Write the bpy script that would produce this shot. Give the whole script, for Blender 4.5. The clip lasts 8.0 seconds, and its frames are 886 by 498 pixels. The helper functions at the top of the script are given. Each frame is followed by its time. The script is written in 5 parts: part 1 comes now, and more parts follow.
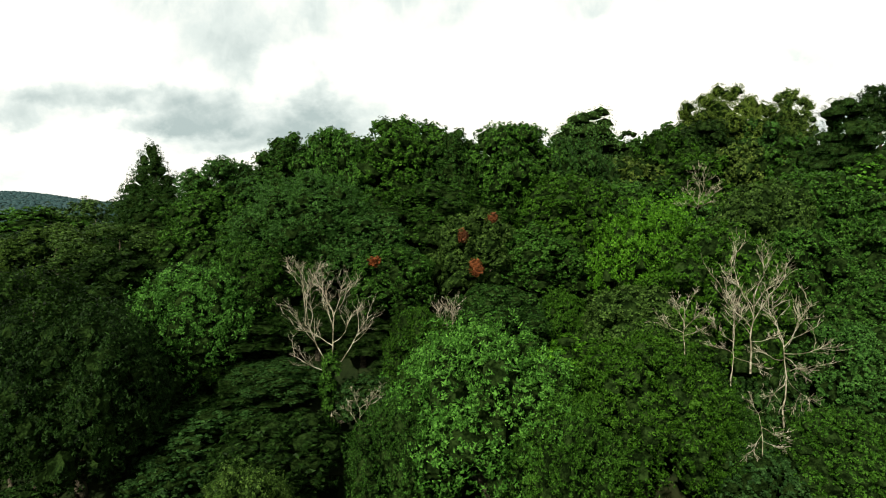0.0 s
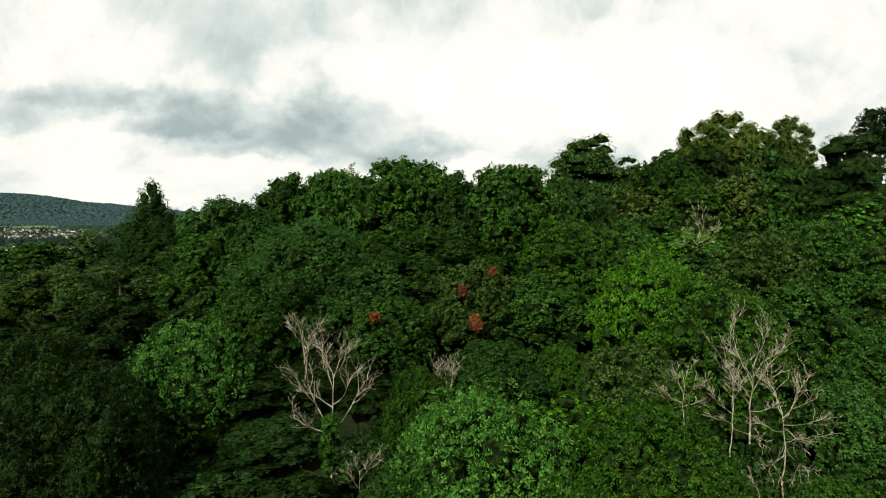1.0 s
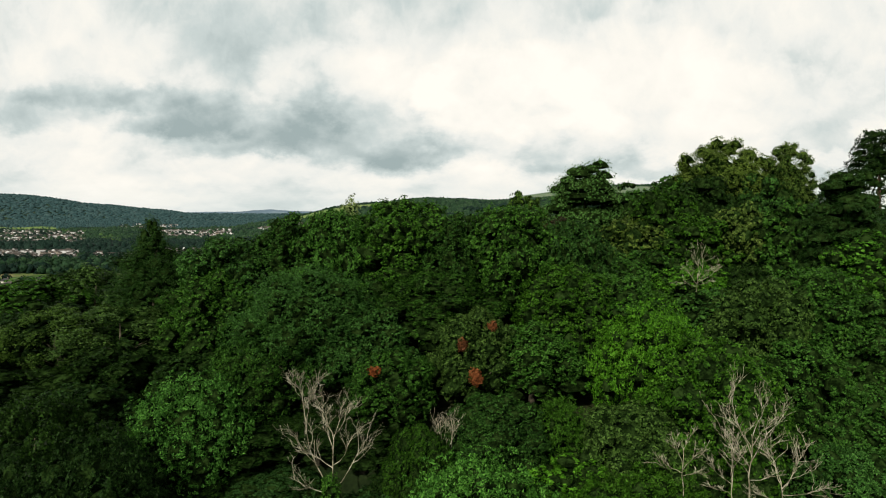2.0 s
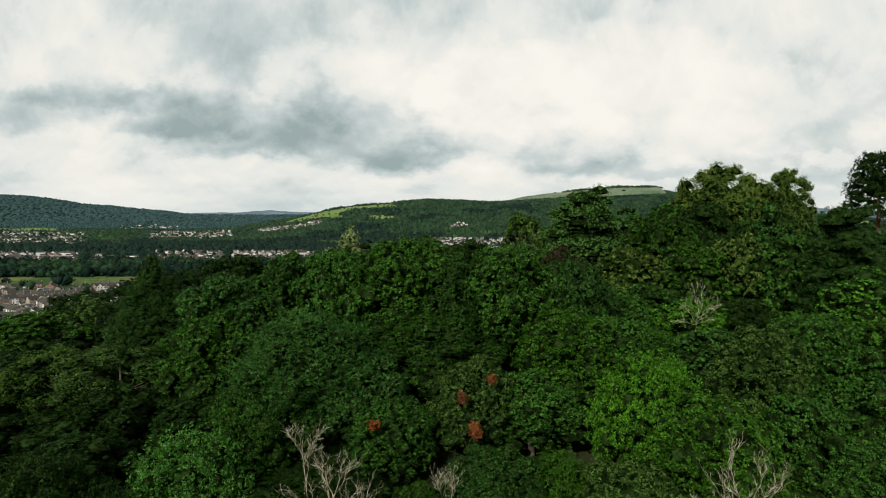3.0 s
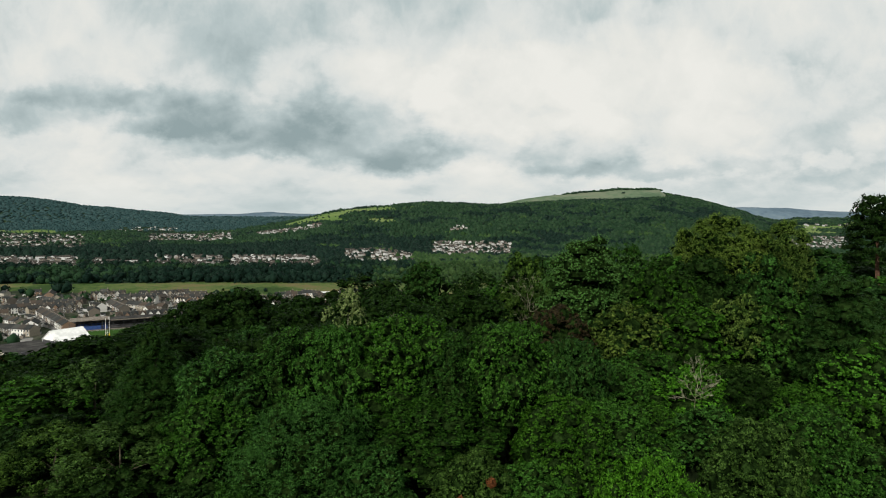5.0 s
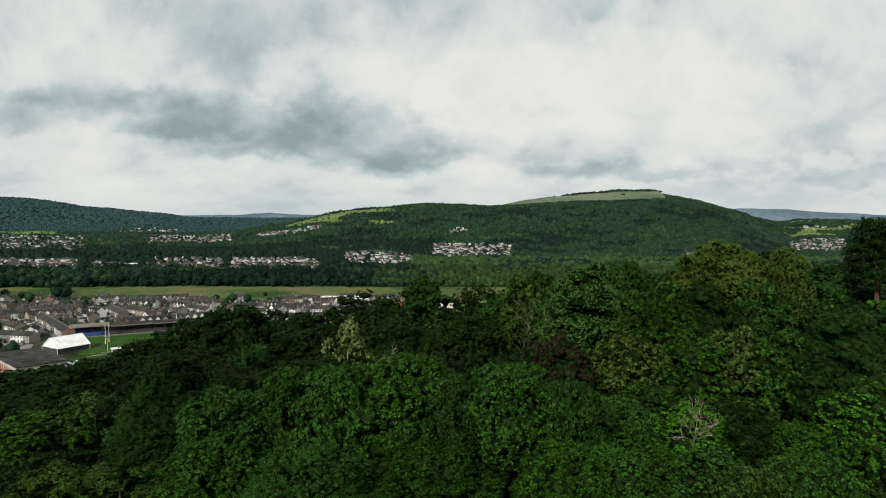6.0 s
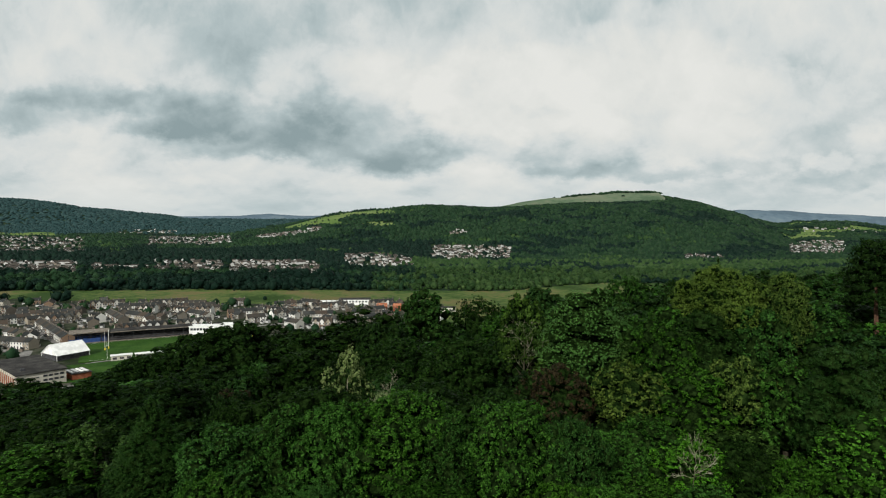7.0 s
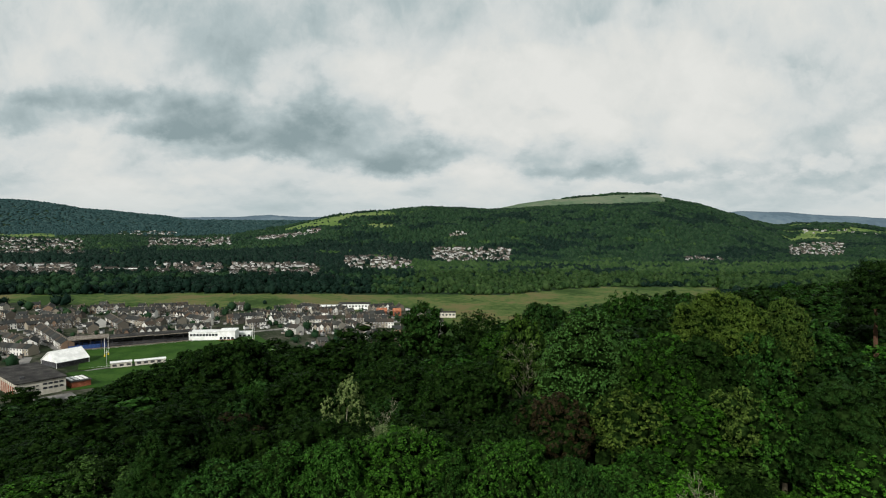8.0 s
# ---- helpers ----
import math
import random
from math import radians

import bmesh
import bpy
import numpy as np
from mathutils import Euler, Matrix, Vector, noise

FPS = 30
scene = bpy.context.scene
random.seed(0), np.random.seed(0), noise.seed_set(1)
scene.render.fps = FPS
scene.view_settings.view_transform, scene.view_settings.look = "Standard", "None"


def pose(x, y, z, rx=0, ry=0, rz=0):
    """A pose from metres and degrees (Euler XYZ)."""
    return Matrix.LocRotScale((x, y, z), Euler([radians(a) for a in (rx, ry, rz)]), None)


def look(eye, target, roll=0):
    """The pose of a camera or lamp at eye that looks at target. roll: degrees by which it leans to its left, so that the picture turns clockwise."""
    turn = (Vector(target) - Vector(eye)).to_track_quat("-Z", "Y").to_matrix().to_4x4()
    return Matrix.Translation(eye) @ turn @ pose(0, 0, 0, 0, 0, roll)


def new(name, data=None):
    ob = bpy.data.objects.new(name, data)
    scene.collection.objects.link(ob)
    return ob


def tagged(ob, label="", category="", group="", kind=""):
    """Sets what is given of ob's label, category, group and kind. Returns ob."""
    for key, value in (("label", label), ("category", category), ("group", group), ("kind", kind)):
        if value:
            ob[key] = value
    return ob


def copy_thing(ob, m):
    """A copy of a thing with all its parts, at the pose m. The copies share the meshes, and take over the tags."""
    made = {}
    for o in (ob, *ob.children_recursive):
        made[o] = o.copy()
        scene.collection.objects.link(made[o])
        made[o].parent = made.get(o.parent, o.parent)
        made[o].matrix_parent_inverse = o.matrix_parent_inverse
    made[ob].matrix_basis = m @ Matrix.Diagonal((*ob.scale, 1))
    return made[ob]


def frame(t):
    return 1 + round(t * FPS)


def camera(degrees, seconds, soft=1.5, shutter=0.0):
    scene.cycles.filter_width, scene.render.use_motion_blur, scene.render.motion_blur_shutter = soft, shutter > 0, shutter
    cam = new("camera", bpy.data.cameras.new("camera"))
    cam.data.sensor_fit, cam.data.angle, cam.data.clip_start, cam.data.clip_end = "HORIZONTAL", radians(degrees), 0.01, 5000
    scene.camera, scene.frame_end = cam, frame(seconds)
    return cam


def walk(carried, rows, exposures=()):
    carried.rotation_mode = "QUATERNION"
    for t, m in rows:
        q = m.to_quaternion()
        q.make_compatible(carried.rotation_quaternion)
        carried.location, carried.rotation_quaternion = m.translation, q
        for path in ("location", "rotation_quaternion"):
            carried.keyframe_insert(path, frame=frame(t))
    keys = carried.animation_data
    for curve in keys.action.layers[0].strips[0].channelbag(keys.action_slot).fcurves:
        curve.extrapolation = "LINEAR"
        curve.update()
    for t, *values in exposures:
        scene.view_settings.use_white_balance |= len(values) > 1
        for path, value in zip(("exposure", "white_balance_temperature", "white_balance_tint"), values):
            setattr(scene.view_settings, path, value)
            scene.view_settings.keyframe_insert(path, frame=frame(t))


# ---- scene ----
cam = camera(73.7, 8.0, 1.1)
PATH = [
    (0, (0.15, -0.300, 0.265), (0.122, 9.700, -0.189), -0.06),
    (0.5, (0.15, -0.247, 2.420), (0.124, 9.753, 1.977), -0.05),
    (1, (0.15, -0.194, 4.565), (0.126, 9.806, 4.134), -0.04),
    (1.5, (0.15, -0.141, 6.700), (0.127, 9.859, 6.272), -0.03),
    (3, (0.15, 0.019, 13.145), (0.133, 10.019, 12.726), 0.00),
    (3.5, (0.15, 0.072, 15.140), (0.134, 10.072, 14.724), 0.02),
    (4, (0.15, 0.125, 17.245), (0.136, 10.125, 16.833), 0.04),
    (4.5, (0.15, 0.178, 19.337), (0.138, 10.178, 18.928), 0.06),
    (6, (0.15, 0.338, 25.933), (0.143, 10.338, 25.535), 0.12),
    (6.5, (0.15, 0.391, 28.043), (0.145, 10.391, 27.651), 0.14),
    (7, (0.15, 0.444, 30.110), (0.147, 10.444, 29.723), 0.16),
    (7.5, (0.15, 0.497, 32.203), (0.148, 10.497, 31.822), 0.18),
    (8, (0.15, 0.550, 34.278), (0.150, 10.550, 33.903), 0.20),
]
EXPOSURES = [(0.0, 0.60, 6900, 10), (0.6, 0.44, 6850, 10), (1.5, 0.24, 6750, 10), (3.5, -0.02, 6550, 9), (6.0, -0.15, 6350, 8), (8.0, -0.22, 6300, 8)]      # stops, kelvin, tint
walk(cam, [(t, look(eye, target, roll)) for t, eye, target, roll in PATH], EXPOSURES)

# ---- light ----
SUN_AZ, SUN_EL = radians(203), radians(30)      # clockwise from the view's forward, and above the horizon
sun = new("sun", bpy.data.lights.new("sun", "SUN"))
sun.data.energy, sun.data.angle, sun.data.color = 5.0, radians(1), (1.0, 0.95, 0.87)
SUN_WAY = Vector((math.sin(SUN_AZ) * math.cos(SUN_EL), math.cos(SUN_AZ) * math.cos(SUN_EL), math.sin(SUN_EL)))
sun.matrix_basis = look(SUN_WAY * 100, (0, 0, 0))


class Nodes:
    """Short hand for a node tree."""

    def __init__(self, tree):
        self.tree = tree
        tree.nodes.clear()

    def add(self, kind, values=(), **settings):
        n = self.tree.nodes.new(kind)
        for k, v in settings.items():
            setattr(n, k, v)
        for k, v in dict(values).items():
            if isinstance(v, bpy.types.NodeSocket):
                self.tree.links.new(v, n.inputs[k])
            else:
                n.inputs[k].default_value = v
        return n

    def math(self, op, a, b=0.0, c=0.0):
        return self.add("ShaderNodeMath", {0: a, 1: b, 2: c}, operation=op).outputs[0]

    def noise(self, vector, scale, detail=4.0, rough=0.55):
        return self.add("ShaderNodeTexNoise", {"Vector": vector, "Scale": scale, "Detail": detail, "Roughness": rough}).outputs[0]

    def ramp(self, fac, stops):
        n = self.add("ShaderNodeValToRGB", {0: fac})
        e = n.color_ramp.elements
        while len(e) < len(stops):
            e.new(0.5)
        for k, (p, c) in enumerate(stops):
            e[k].position, e[k].color = p, (*c, 1) if len(c) == 3 else c
        return n.outputs[0]

    def mix(self, fac, a, b, blend="MIX"):
        return self.add("ShaderNodeMix", {0: fac, 6: a, 7: b}, data_type="RGBA", blend_type=blend).outputs[2]

    def span(self, v, a, b, c=0.0, d=1.0):
        return self.add("ShaderNodeMapRange", {0: v, 1: a, 2: b, 3: c, 4: d}, interpolation_type="SMOOTHSTEP").outputs[0]


def sky_world():
    """A broken layer of grey and white cloud under a pale sky."""
    w = bpy.data.worlds.new("world")
    w.use_nodes = True
    scene.world = w
    n = Nodes(w.node_tree)
    gen = n.add("ShaderNodeTexCoord").outputs["Generated"]
    sky = n.add("ShaderNodeTexSky", sky_type="NISHITA", sun_disc=False, sun_elevation=SUN_EL, sun_rotation=SUN_AZ).outputs[0]
    blue = n.mix(1.0, sky, (0.1, 0.1, 0.1, 1), "MULTIPLY")
    sep = n.add("ShaderNodeSeparateXYZ", {0: gen}).outputs
    # seen in perspective: across (u) and up (v) over the distance ahead; the layers crowd together towards the horizon
    far = n.math("MAXIMUM", n.math("ABSOLUTE", sep[1]), 0.12)
    u, v = n.math("DIVIDE", sep[0], far), n.math("DIVIDE", sep[2], far)
    crowd = n.math("MULTIPLY", n.math("LOGARITHM", n.math("ADD", n.math("MAXIMUM", v, 0.0), 0.07), 2.718), 0.30)

    def billows(lift, scale, detail):
        """Heaped cloud, as thick at a place as a broken noise; lift: how far above the place to look."""
        at = n.add("ShaderNodeCombineXYZ", {0: u, 1: n.math("ADD", crowd, lift), 2: n.math("MULTIPLY", sep[1], 0.4)}).outputs[0]
        warp = n.add("ShaderNodeTexNoise", {"Vector": at, "Scale": scale * 1.6, "Detail": 5.0, "Roughness": 0.55}).outputs[1]
        bent = n.add("ShaderNodeVectorMath", {0: at, 1: n.add("ShaderNodeVectorMath", {0: warp, 1: (0.16, 0.12, 0.0)}, operation="MULTIPLY").outputs[0]}, operation="ADD").outputs[0]
        return bent, n.noise(bent, scale, detail, 0.52)

    bent, here = billows(0.0, 2.5, 8.0)
    _, above = billows(0.06, 2.5, 3.0)
    _, puff = billows(0.0, 11.0, 8.0)
    _, puff_above = billows(0.02, 11.0, 3.0)
    relief = n.math("ADD", n.math("MULTIPLY", n.math("SUBTRACT", here, above), 1.9), n.math("MULTIPLY", n.math("SUBTRACT", puff, puff_above), 0.5))
    for scale, much in ((6.0, 0.36), (15.0, 0.15)):
        head = n.add("ShaderNodeTexVoronoi", {"Vector": bent, "Scale": scale, "Smoothness": 0.7}, feature="SMOOTH_F1").outputs["Distance"]
        relief = n.math("ADD", relief, n.math("MULTIPLY", n.math("SUBTRACT", 0.42, head), much))
    broad = n.noise(bent, 1.7, 4.0, 0.5)
    total = n.math("ADD", n.math("ADD", 0.62, n.math("MULTIPLY", n.math("SUBTRACT", broad, 0.5), 0.40)), relief)
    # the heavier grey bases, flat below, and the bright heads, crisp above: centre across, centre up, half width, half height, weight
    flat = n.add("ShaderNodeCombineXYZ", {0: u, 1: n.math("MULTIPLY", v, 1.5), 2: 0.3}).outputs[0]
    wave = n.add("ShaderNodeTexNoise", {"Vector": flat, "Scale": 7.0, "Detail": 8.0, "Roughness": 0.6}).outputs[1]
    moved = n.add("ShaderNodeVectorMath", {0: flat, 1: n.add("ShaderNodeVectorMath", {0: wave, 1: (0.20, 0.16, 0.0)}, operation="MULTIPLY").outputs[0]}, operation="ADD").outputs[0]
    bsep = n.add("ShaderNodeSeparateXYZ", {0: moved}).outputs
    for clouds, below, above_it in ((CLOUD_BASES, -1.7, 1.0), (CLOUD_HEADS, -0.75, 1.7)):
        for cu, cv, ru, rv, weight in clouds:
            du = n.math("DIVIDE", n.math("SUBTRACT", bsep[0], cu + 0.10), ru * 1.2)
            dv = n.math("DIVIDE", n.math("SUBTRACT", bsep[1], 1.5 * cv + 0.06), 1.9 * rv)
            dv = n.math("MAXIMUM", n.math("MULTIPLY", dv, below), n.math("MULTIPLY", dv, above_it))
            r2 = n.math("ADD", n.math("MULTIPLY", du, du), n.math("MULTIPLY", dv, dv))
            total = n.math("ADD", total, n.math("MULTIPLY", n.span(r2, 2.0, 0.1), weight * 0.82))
    cloud = n.ramp(total, [(0.0, (0.30, 0.375, 0.385)), (0.34, (0.50, 0.57, 0.572)), (0.60, (0.715, 0.735, 0.715)), (0.80, (0.81, 0.80, 0.755)), (1.0, (0.865, 0.845, 0.795))])
    cover = n.span(n.math("ADD", n.noise(bent, 1.2, 3.0), n.math("MULTIPLY", puff, 0.2)), 0.28, 0.42)
    low = n.span(v, 0.0, 0.10, 0.5, 0.0)
    colour = n.mix(low, n.mix(n.math("MAXIMUM", cover, 0.88), blue, cloud), (0.62, 0.68, 0.675, 1))
    n.add("ShaderNodeOutputWorld", {0: n.add("ShaderNodeBackground", {0: colour, 1: 1.06}).outputs[0]})


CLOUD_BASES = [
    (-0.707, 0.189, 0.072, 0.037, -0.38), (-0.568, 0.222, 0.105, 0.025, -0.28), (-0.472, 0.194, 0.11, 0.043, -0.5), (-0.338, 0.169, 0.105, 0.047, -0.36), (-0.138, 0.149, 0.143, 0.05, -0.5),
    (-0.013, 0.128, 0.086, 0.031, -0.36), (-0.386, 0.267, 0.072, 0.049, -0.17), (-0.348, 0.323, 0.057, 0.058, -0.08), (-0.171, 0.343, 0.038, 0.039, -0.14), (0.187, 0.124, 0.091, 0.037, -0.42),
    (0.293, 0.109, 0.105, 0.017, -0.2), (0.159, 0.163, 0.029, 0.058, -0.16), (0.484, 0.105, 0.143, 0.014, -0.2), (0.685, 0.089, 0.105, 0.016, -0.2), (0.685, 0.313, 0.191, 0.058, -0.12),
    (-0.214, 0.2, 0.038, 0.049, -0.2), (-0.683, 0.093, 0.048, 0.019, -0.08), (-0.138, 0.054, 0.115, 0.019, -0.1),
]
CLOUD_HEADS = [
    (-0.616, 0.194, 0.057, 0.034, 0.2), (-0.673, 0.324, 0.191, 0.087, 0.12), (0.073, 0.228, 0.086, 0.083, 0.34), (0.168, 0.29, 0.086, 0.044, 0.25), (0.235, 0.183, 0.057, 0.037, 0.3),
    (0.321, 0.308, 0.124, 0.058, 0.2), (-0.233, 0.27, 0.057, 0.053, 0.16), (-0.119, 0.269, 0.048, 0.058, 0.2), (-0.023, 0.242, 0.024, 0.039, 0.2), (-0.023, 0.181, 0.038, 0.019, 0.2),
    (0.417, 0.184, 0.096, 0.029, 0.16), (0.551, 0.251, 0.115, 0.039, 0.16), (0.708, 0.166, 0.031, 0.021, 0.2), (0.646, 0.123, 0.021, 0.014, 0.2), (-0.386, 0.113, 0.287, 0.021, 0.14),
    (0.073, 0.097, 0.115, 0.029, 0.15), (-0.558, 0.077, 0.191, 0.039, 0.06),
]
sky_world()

# ---- materials ----


def material(name):
    m = bpy.data.materials.new(name)
    m.use_nodes = True
    return m, Nodes(m.node_tree)


def surface(name, stops, scale, rough=0.8, bump=0.3, fine=None, metal=0.0, spec=0.06, vary=0.0):
    """A rough solid surface: a ramp of colours over noise at two scales, with fine relief. vary: how far objects differ in brightness."""
    m, n = material(name)
    at = n.add("ShaderNodeTexCoord").outputs["Object"]
    a, b = n.noise(at, scale, 5.0), n.noise(at, fine or scale * 9, 4.0)
    tone = n.add("ShaderNodeMapRange", {0: n.math("ADD", n.math("MULTIPLY", a, 0.65), n.math("MULTIPLY", b, 0.35)), 1: 0.32, 2: 0.68}).outputs[0]
    colour = n.ramp(tone, stops)
    if vary:
        rnd = n.add("ShaderNodeObjectInfo").outputs["Random"]
        gain = n.math("MULTIPLY_ADD", rnd, 2 * vary, 1 - vary)
        colour = n.mix(1.0, colour, n.add("ShaderNodeCombineColor", {0: gain, 1: gain, 2: gain}).outputs[0], "MULTIPLY")
    relief = n.add("ShaderNodeBump", {"Strength": bump, "Distance": 0.05, "Height": b}).outputs[0]
    p = n.add("ShaderNodeBsdfPrincipled", {"Base Color": colour, "Roughness": rough, "Metallic": metal, "Specular IOR Level": spec, "Normal": relief})
    n.add("ShaderNodeOutputMaterial", {0: p.outputs[0]})
    return m


def leafage(name, dark, mid, light, glow=0.13, rough=0.5, patch=0.25):
    """Leaves: each leaf, each patch of the crown and each tree differ a little."""
    m, n = material(name)
    at = n.add("ShaderNodeTexCoord").outputs["Object"]
    island = n.add("ShaderNodeNewGeometry").outputs["Random Per Island"]
    rnd = n.add("ShaderNodeObjectInfo").outputs["Random"]
    tone = n.math("ADD", n.math("MULTIPLY", n.noise(at, patch, 4.0, 0.6), 0.55), n.math("MULTIPLY", island, 0.45))
    colour = n.ramp(tone, [(0.25, dark), (0.5, mid), (0.76, light)])
    hue = n.add("ShaderNodeHueSaturation", {"Hue": n.math("MULTIPLY_ADD", rnd, 0.014, 0.492), "Saturation": n.math("MULTIPLY_ADD", rnd, -0.12, 1.06),
                                             "Value": n.math("MULTIPLY_ADD", n.math("FRACT", n.math("MULTIPLY", rnd, 7.31)), 0.34, 0.83), "Color": colour}).outputs[0]
    p = n.add("ShaderNodeBsdfPrincipled", {"Base Color": hue, "Roughness": rough, "Specular IOR Level": 0.03})
    t = n.add("ShaderNodeBsdfTranslucent", {0: n.mix(1.0, hue, (1.5, 1.6, 0.6, 1), "MULTIPLY")})
    n.add("ShaderNodeOutputMaterial", {0: n.add("ShaderNodeMixShader", {0: glow, 1: p.outputs[0], 2: t.outputs[0]}).outputs[0]})
    return m


LEAF = {
    "deep": leafage("leaf_deep_green", (0.0028, 0.0105, 0.0014), (0.0114, 0.0383, 0.0047), (0.0364, 0.1005, 0.0144)),
    "fresh": leafage("leaf_fresh_green", (0.0063, 0.0263, 0.0020), (0.0259, 0.0907, 0.0082), (0.0779, 0.2086, 0.0264)),
    "olive": leafage("leaf_olive_green", (0.0049, 0.0130, 0.0018), (0.0191, 0.0439, 0.0064), (0.0571, 0.1071, 0.0197)),
    "gold": leafage("leaf_golden_green", (0.0099, 0.0224, 0.0024), (0.0402, 0.0721, 0.0082), (0.1157, 0.1669, 0.0254)),
    "silver": leafage("leaf_silver_green", (0.0346, 0.0576, 0.0173), (0.0864, 0.1260, 0.0432), (0.2020, 0.2460, 0.1054)),
    "pine": leafage("needle_blue_green", (0.0165, 0.0489, 0.0086), (0.0398, 0.1030, 0.0199), (0.0923, 0.1863, 0.0466), 0.1),
    # a lighter copy of deep: sunlight put into the leaf colour
    "sunlit": leafage("leaf_sunlit_green", (0.0038, 0.0159, 0.0016), (0.0168, 0.0566, 0.0062), (0.0485, 0.1255, 0.0186)),
    # a darker copy of deep: shade put into the leaf colour
    "shade": leafage("leaf_shaded_green", (0.0013, 0.0044, 0.0006), (0.0053, 0.0164, 0.0021), (0.0164, 0.0422, 0.0068)),
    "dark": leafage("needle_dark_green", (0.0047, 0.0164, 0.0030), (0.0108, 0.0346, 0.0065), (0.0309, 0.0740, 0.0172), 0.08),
    "rust": leafage("leaf_rusty_brown", (0.04, 0.014, 0.005), (0.09, 0.03, 0.01), (0.15, 0.055, 0.018)),
    "brown": leafage("leaf_dull_brown", (0.006, 0.006, 0.003), (0.015, 0.0115, 0.005), (0.03, 0.021, 0.009)),
}
BARK = surface("bark", [(0.3, (0.025, 0.022, 0.014)), (0.55, (0.05, 0.045, 0.03)), (0.75, (0.09, 0.08, 0.055))], 1.5, 0.9, 0.8)
# inner leaves and twigs as solid lumps; the crown's shade is in their colour
SHADED_CORE = surface("shaded_inner_leaves", [(0.28, (0.0022, 0.005, 0.0012)), (0.5, (0.006, 0.0135, 0.003)), (0.72, (0.014, 0.029, 0.0065))], 1.6, 0.9, 1.0, 7.0, spec=0.0)
RED_BARK = surface("red_bark", [(0.3, (0.06, 0.032, 0.02)), (0.6, (0.11, 0.064, 0.042)), (0.8, (0.17, 0.105, 0.072))], 1.5, 0.9, 0.8)
DEAD_WOOD = surface("bleached_dead_wood", [(0.3, (0.085, 0.076, 0.048)), (0.5, (0.20, 0.185, 0.13)), (0.75, (0.36, 0.34, 0.26))], 2.0, 0.85, 0.5)

# ---- the lie of the land ----


def ease(a, b, v):
    t = np.clip((np.asarray(v, float) - a) / (b - a), 0, 1)
    return t * t * (3 - 2 * t)


FLOOR = -57.0           # the valley's floor, below the first eye


def rough(x, y, size, seed=0.0):
    """A cheap smooth roughness between about -1 and 1, features of that size."""
    a, b = np.asarray(x, float) / size + seed, np.asarray(y, float) / size - seed
    return (np.sin(a * 2.1 + 1.7 * np.sin(b * 1.3 + seed)) + np.sin(b * 2.7 + 1.3 * np.sin(a * 1.9)) + 0.5 * np.sin(a * 5.3 + b * 4.1) + 0.5 * np.sin(a * 3.7 - b * 6.1)) / 3


def canopy(x, y):
    """The mean height of the tree tops on the near hill."""
    d = 0.8 * y - 0.45 * x
    return (-10.8 + 1.5 * np.clip(x, -90, 90) / 50 + 16.7 * ease(20, 66, y) + 6.8 * ease(60, 110, y) * ease(0, 45, x) - 3.1 * ease(90, 200, y)
            + 4.3 * np.exp(-((x + 3) ** 2 + (y - 62) ** 2) / 18 ** 2) - 4.2 * ease(90, 150, d))


def hill_share(x, y):
    d = 0.8 * y - 0.45 * x
    return 1 - ease(150, 262, d)


def crest(u, points):
    us, hs = zip(*points)
    return np.interp(u, us, hs)


MAIN_HILL = [(-0.42, -40), (-0.36, -15), (-0.275, 22), (-0.25, 38), (-0.20, 70), (-0.14, 92), (-0.08, 106), (-0.03, 114), (0.08, 104), (0.15, 112), (0.25, 122),
             (0.38, 134), (0.45, 114), (0.51, 74), (0.565, 2), (0.60, -50), (0.75, -57)]
MOOR = [(0.04, 60), (0.09, 140), (0.13, 172), (0.21, 205), (0.29, 228), (0.363, 232), (0.373, 205), (0.43, 168), (0.5, 90), (0.6, 20)]
LEFT_HILLS = [(-1.2, 250), (-0.85, 225), (-0.75, 205), (-0.69, 190), (-0.645, 172), (-0.61, 140), (-0.54, 122), (-0.46, 88), (-0.37, 20), (-0.32, -30)]
FAR_HILLS = [(-1.2, 160), (-0.5, 118), (-0.42, 104), (-0.35, 112), (-0.29, 124), (-0.22, 112), (-0.1, 80), (0.4, 80), (0.5, 172), (0.56, 165), (0.66, 138), (0.75, 118), (1.2, 120)]
RIGHT_FIELDS = [(0.50, -57), (0.54, 24), (0.60, 62), (0.68, 60), (0.75, 30), (0.9, 60)]


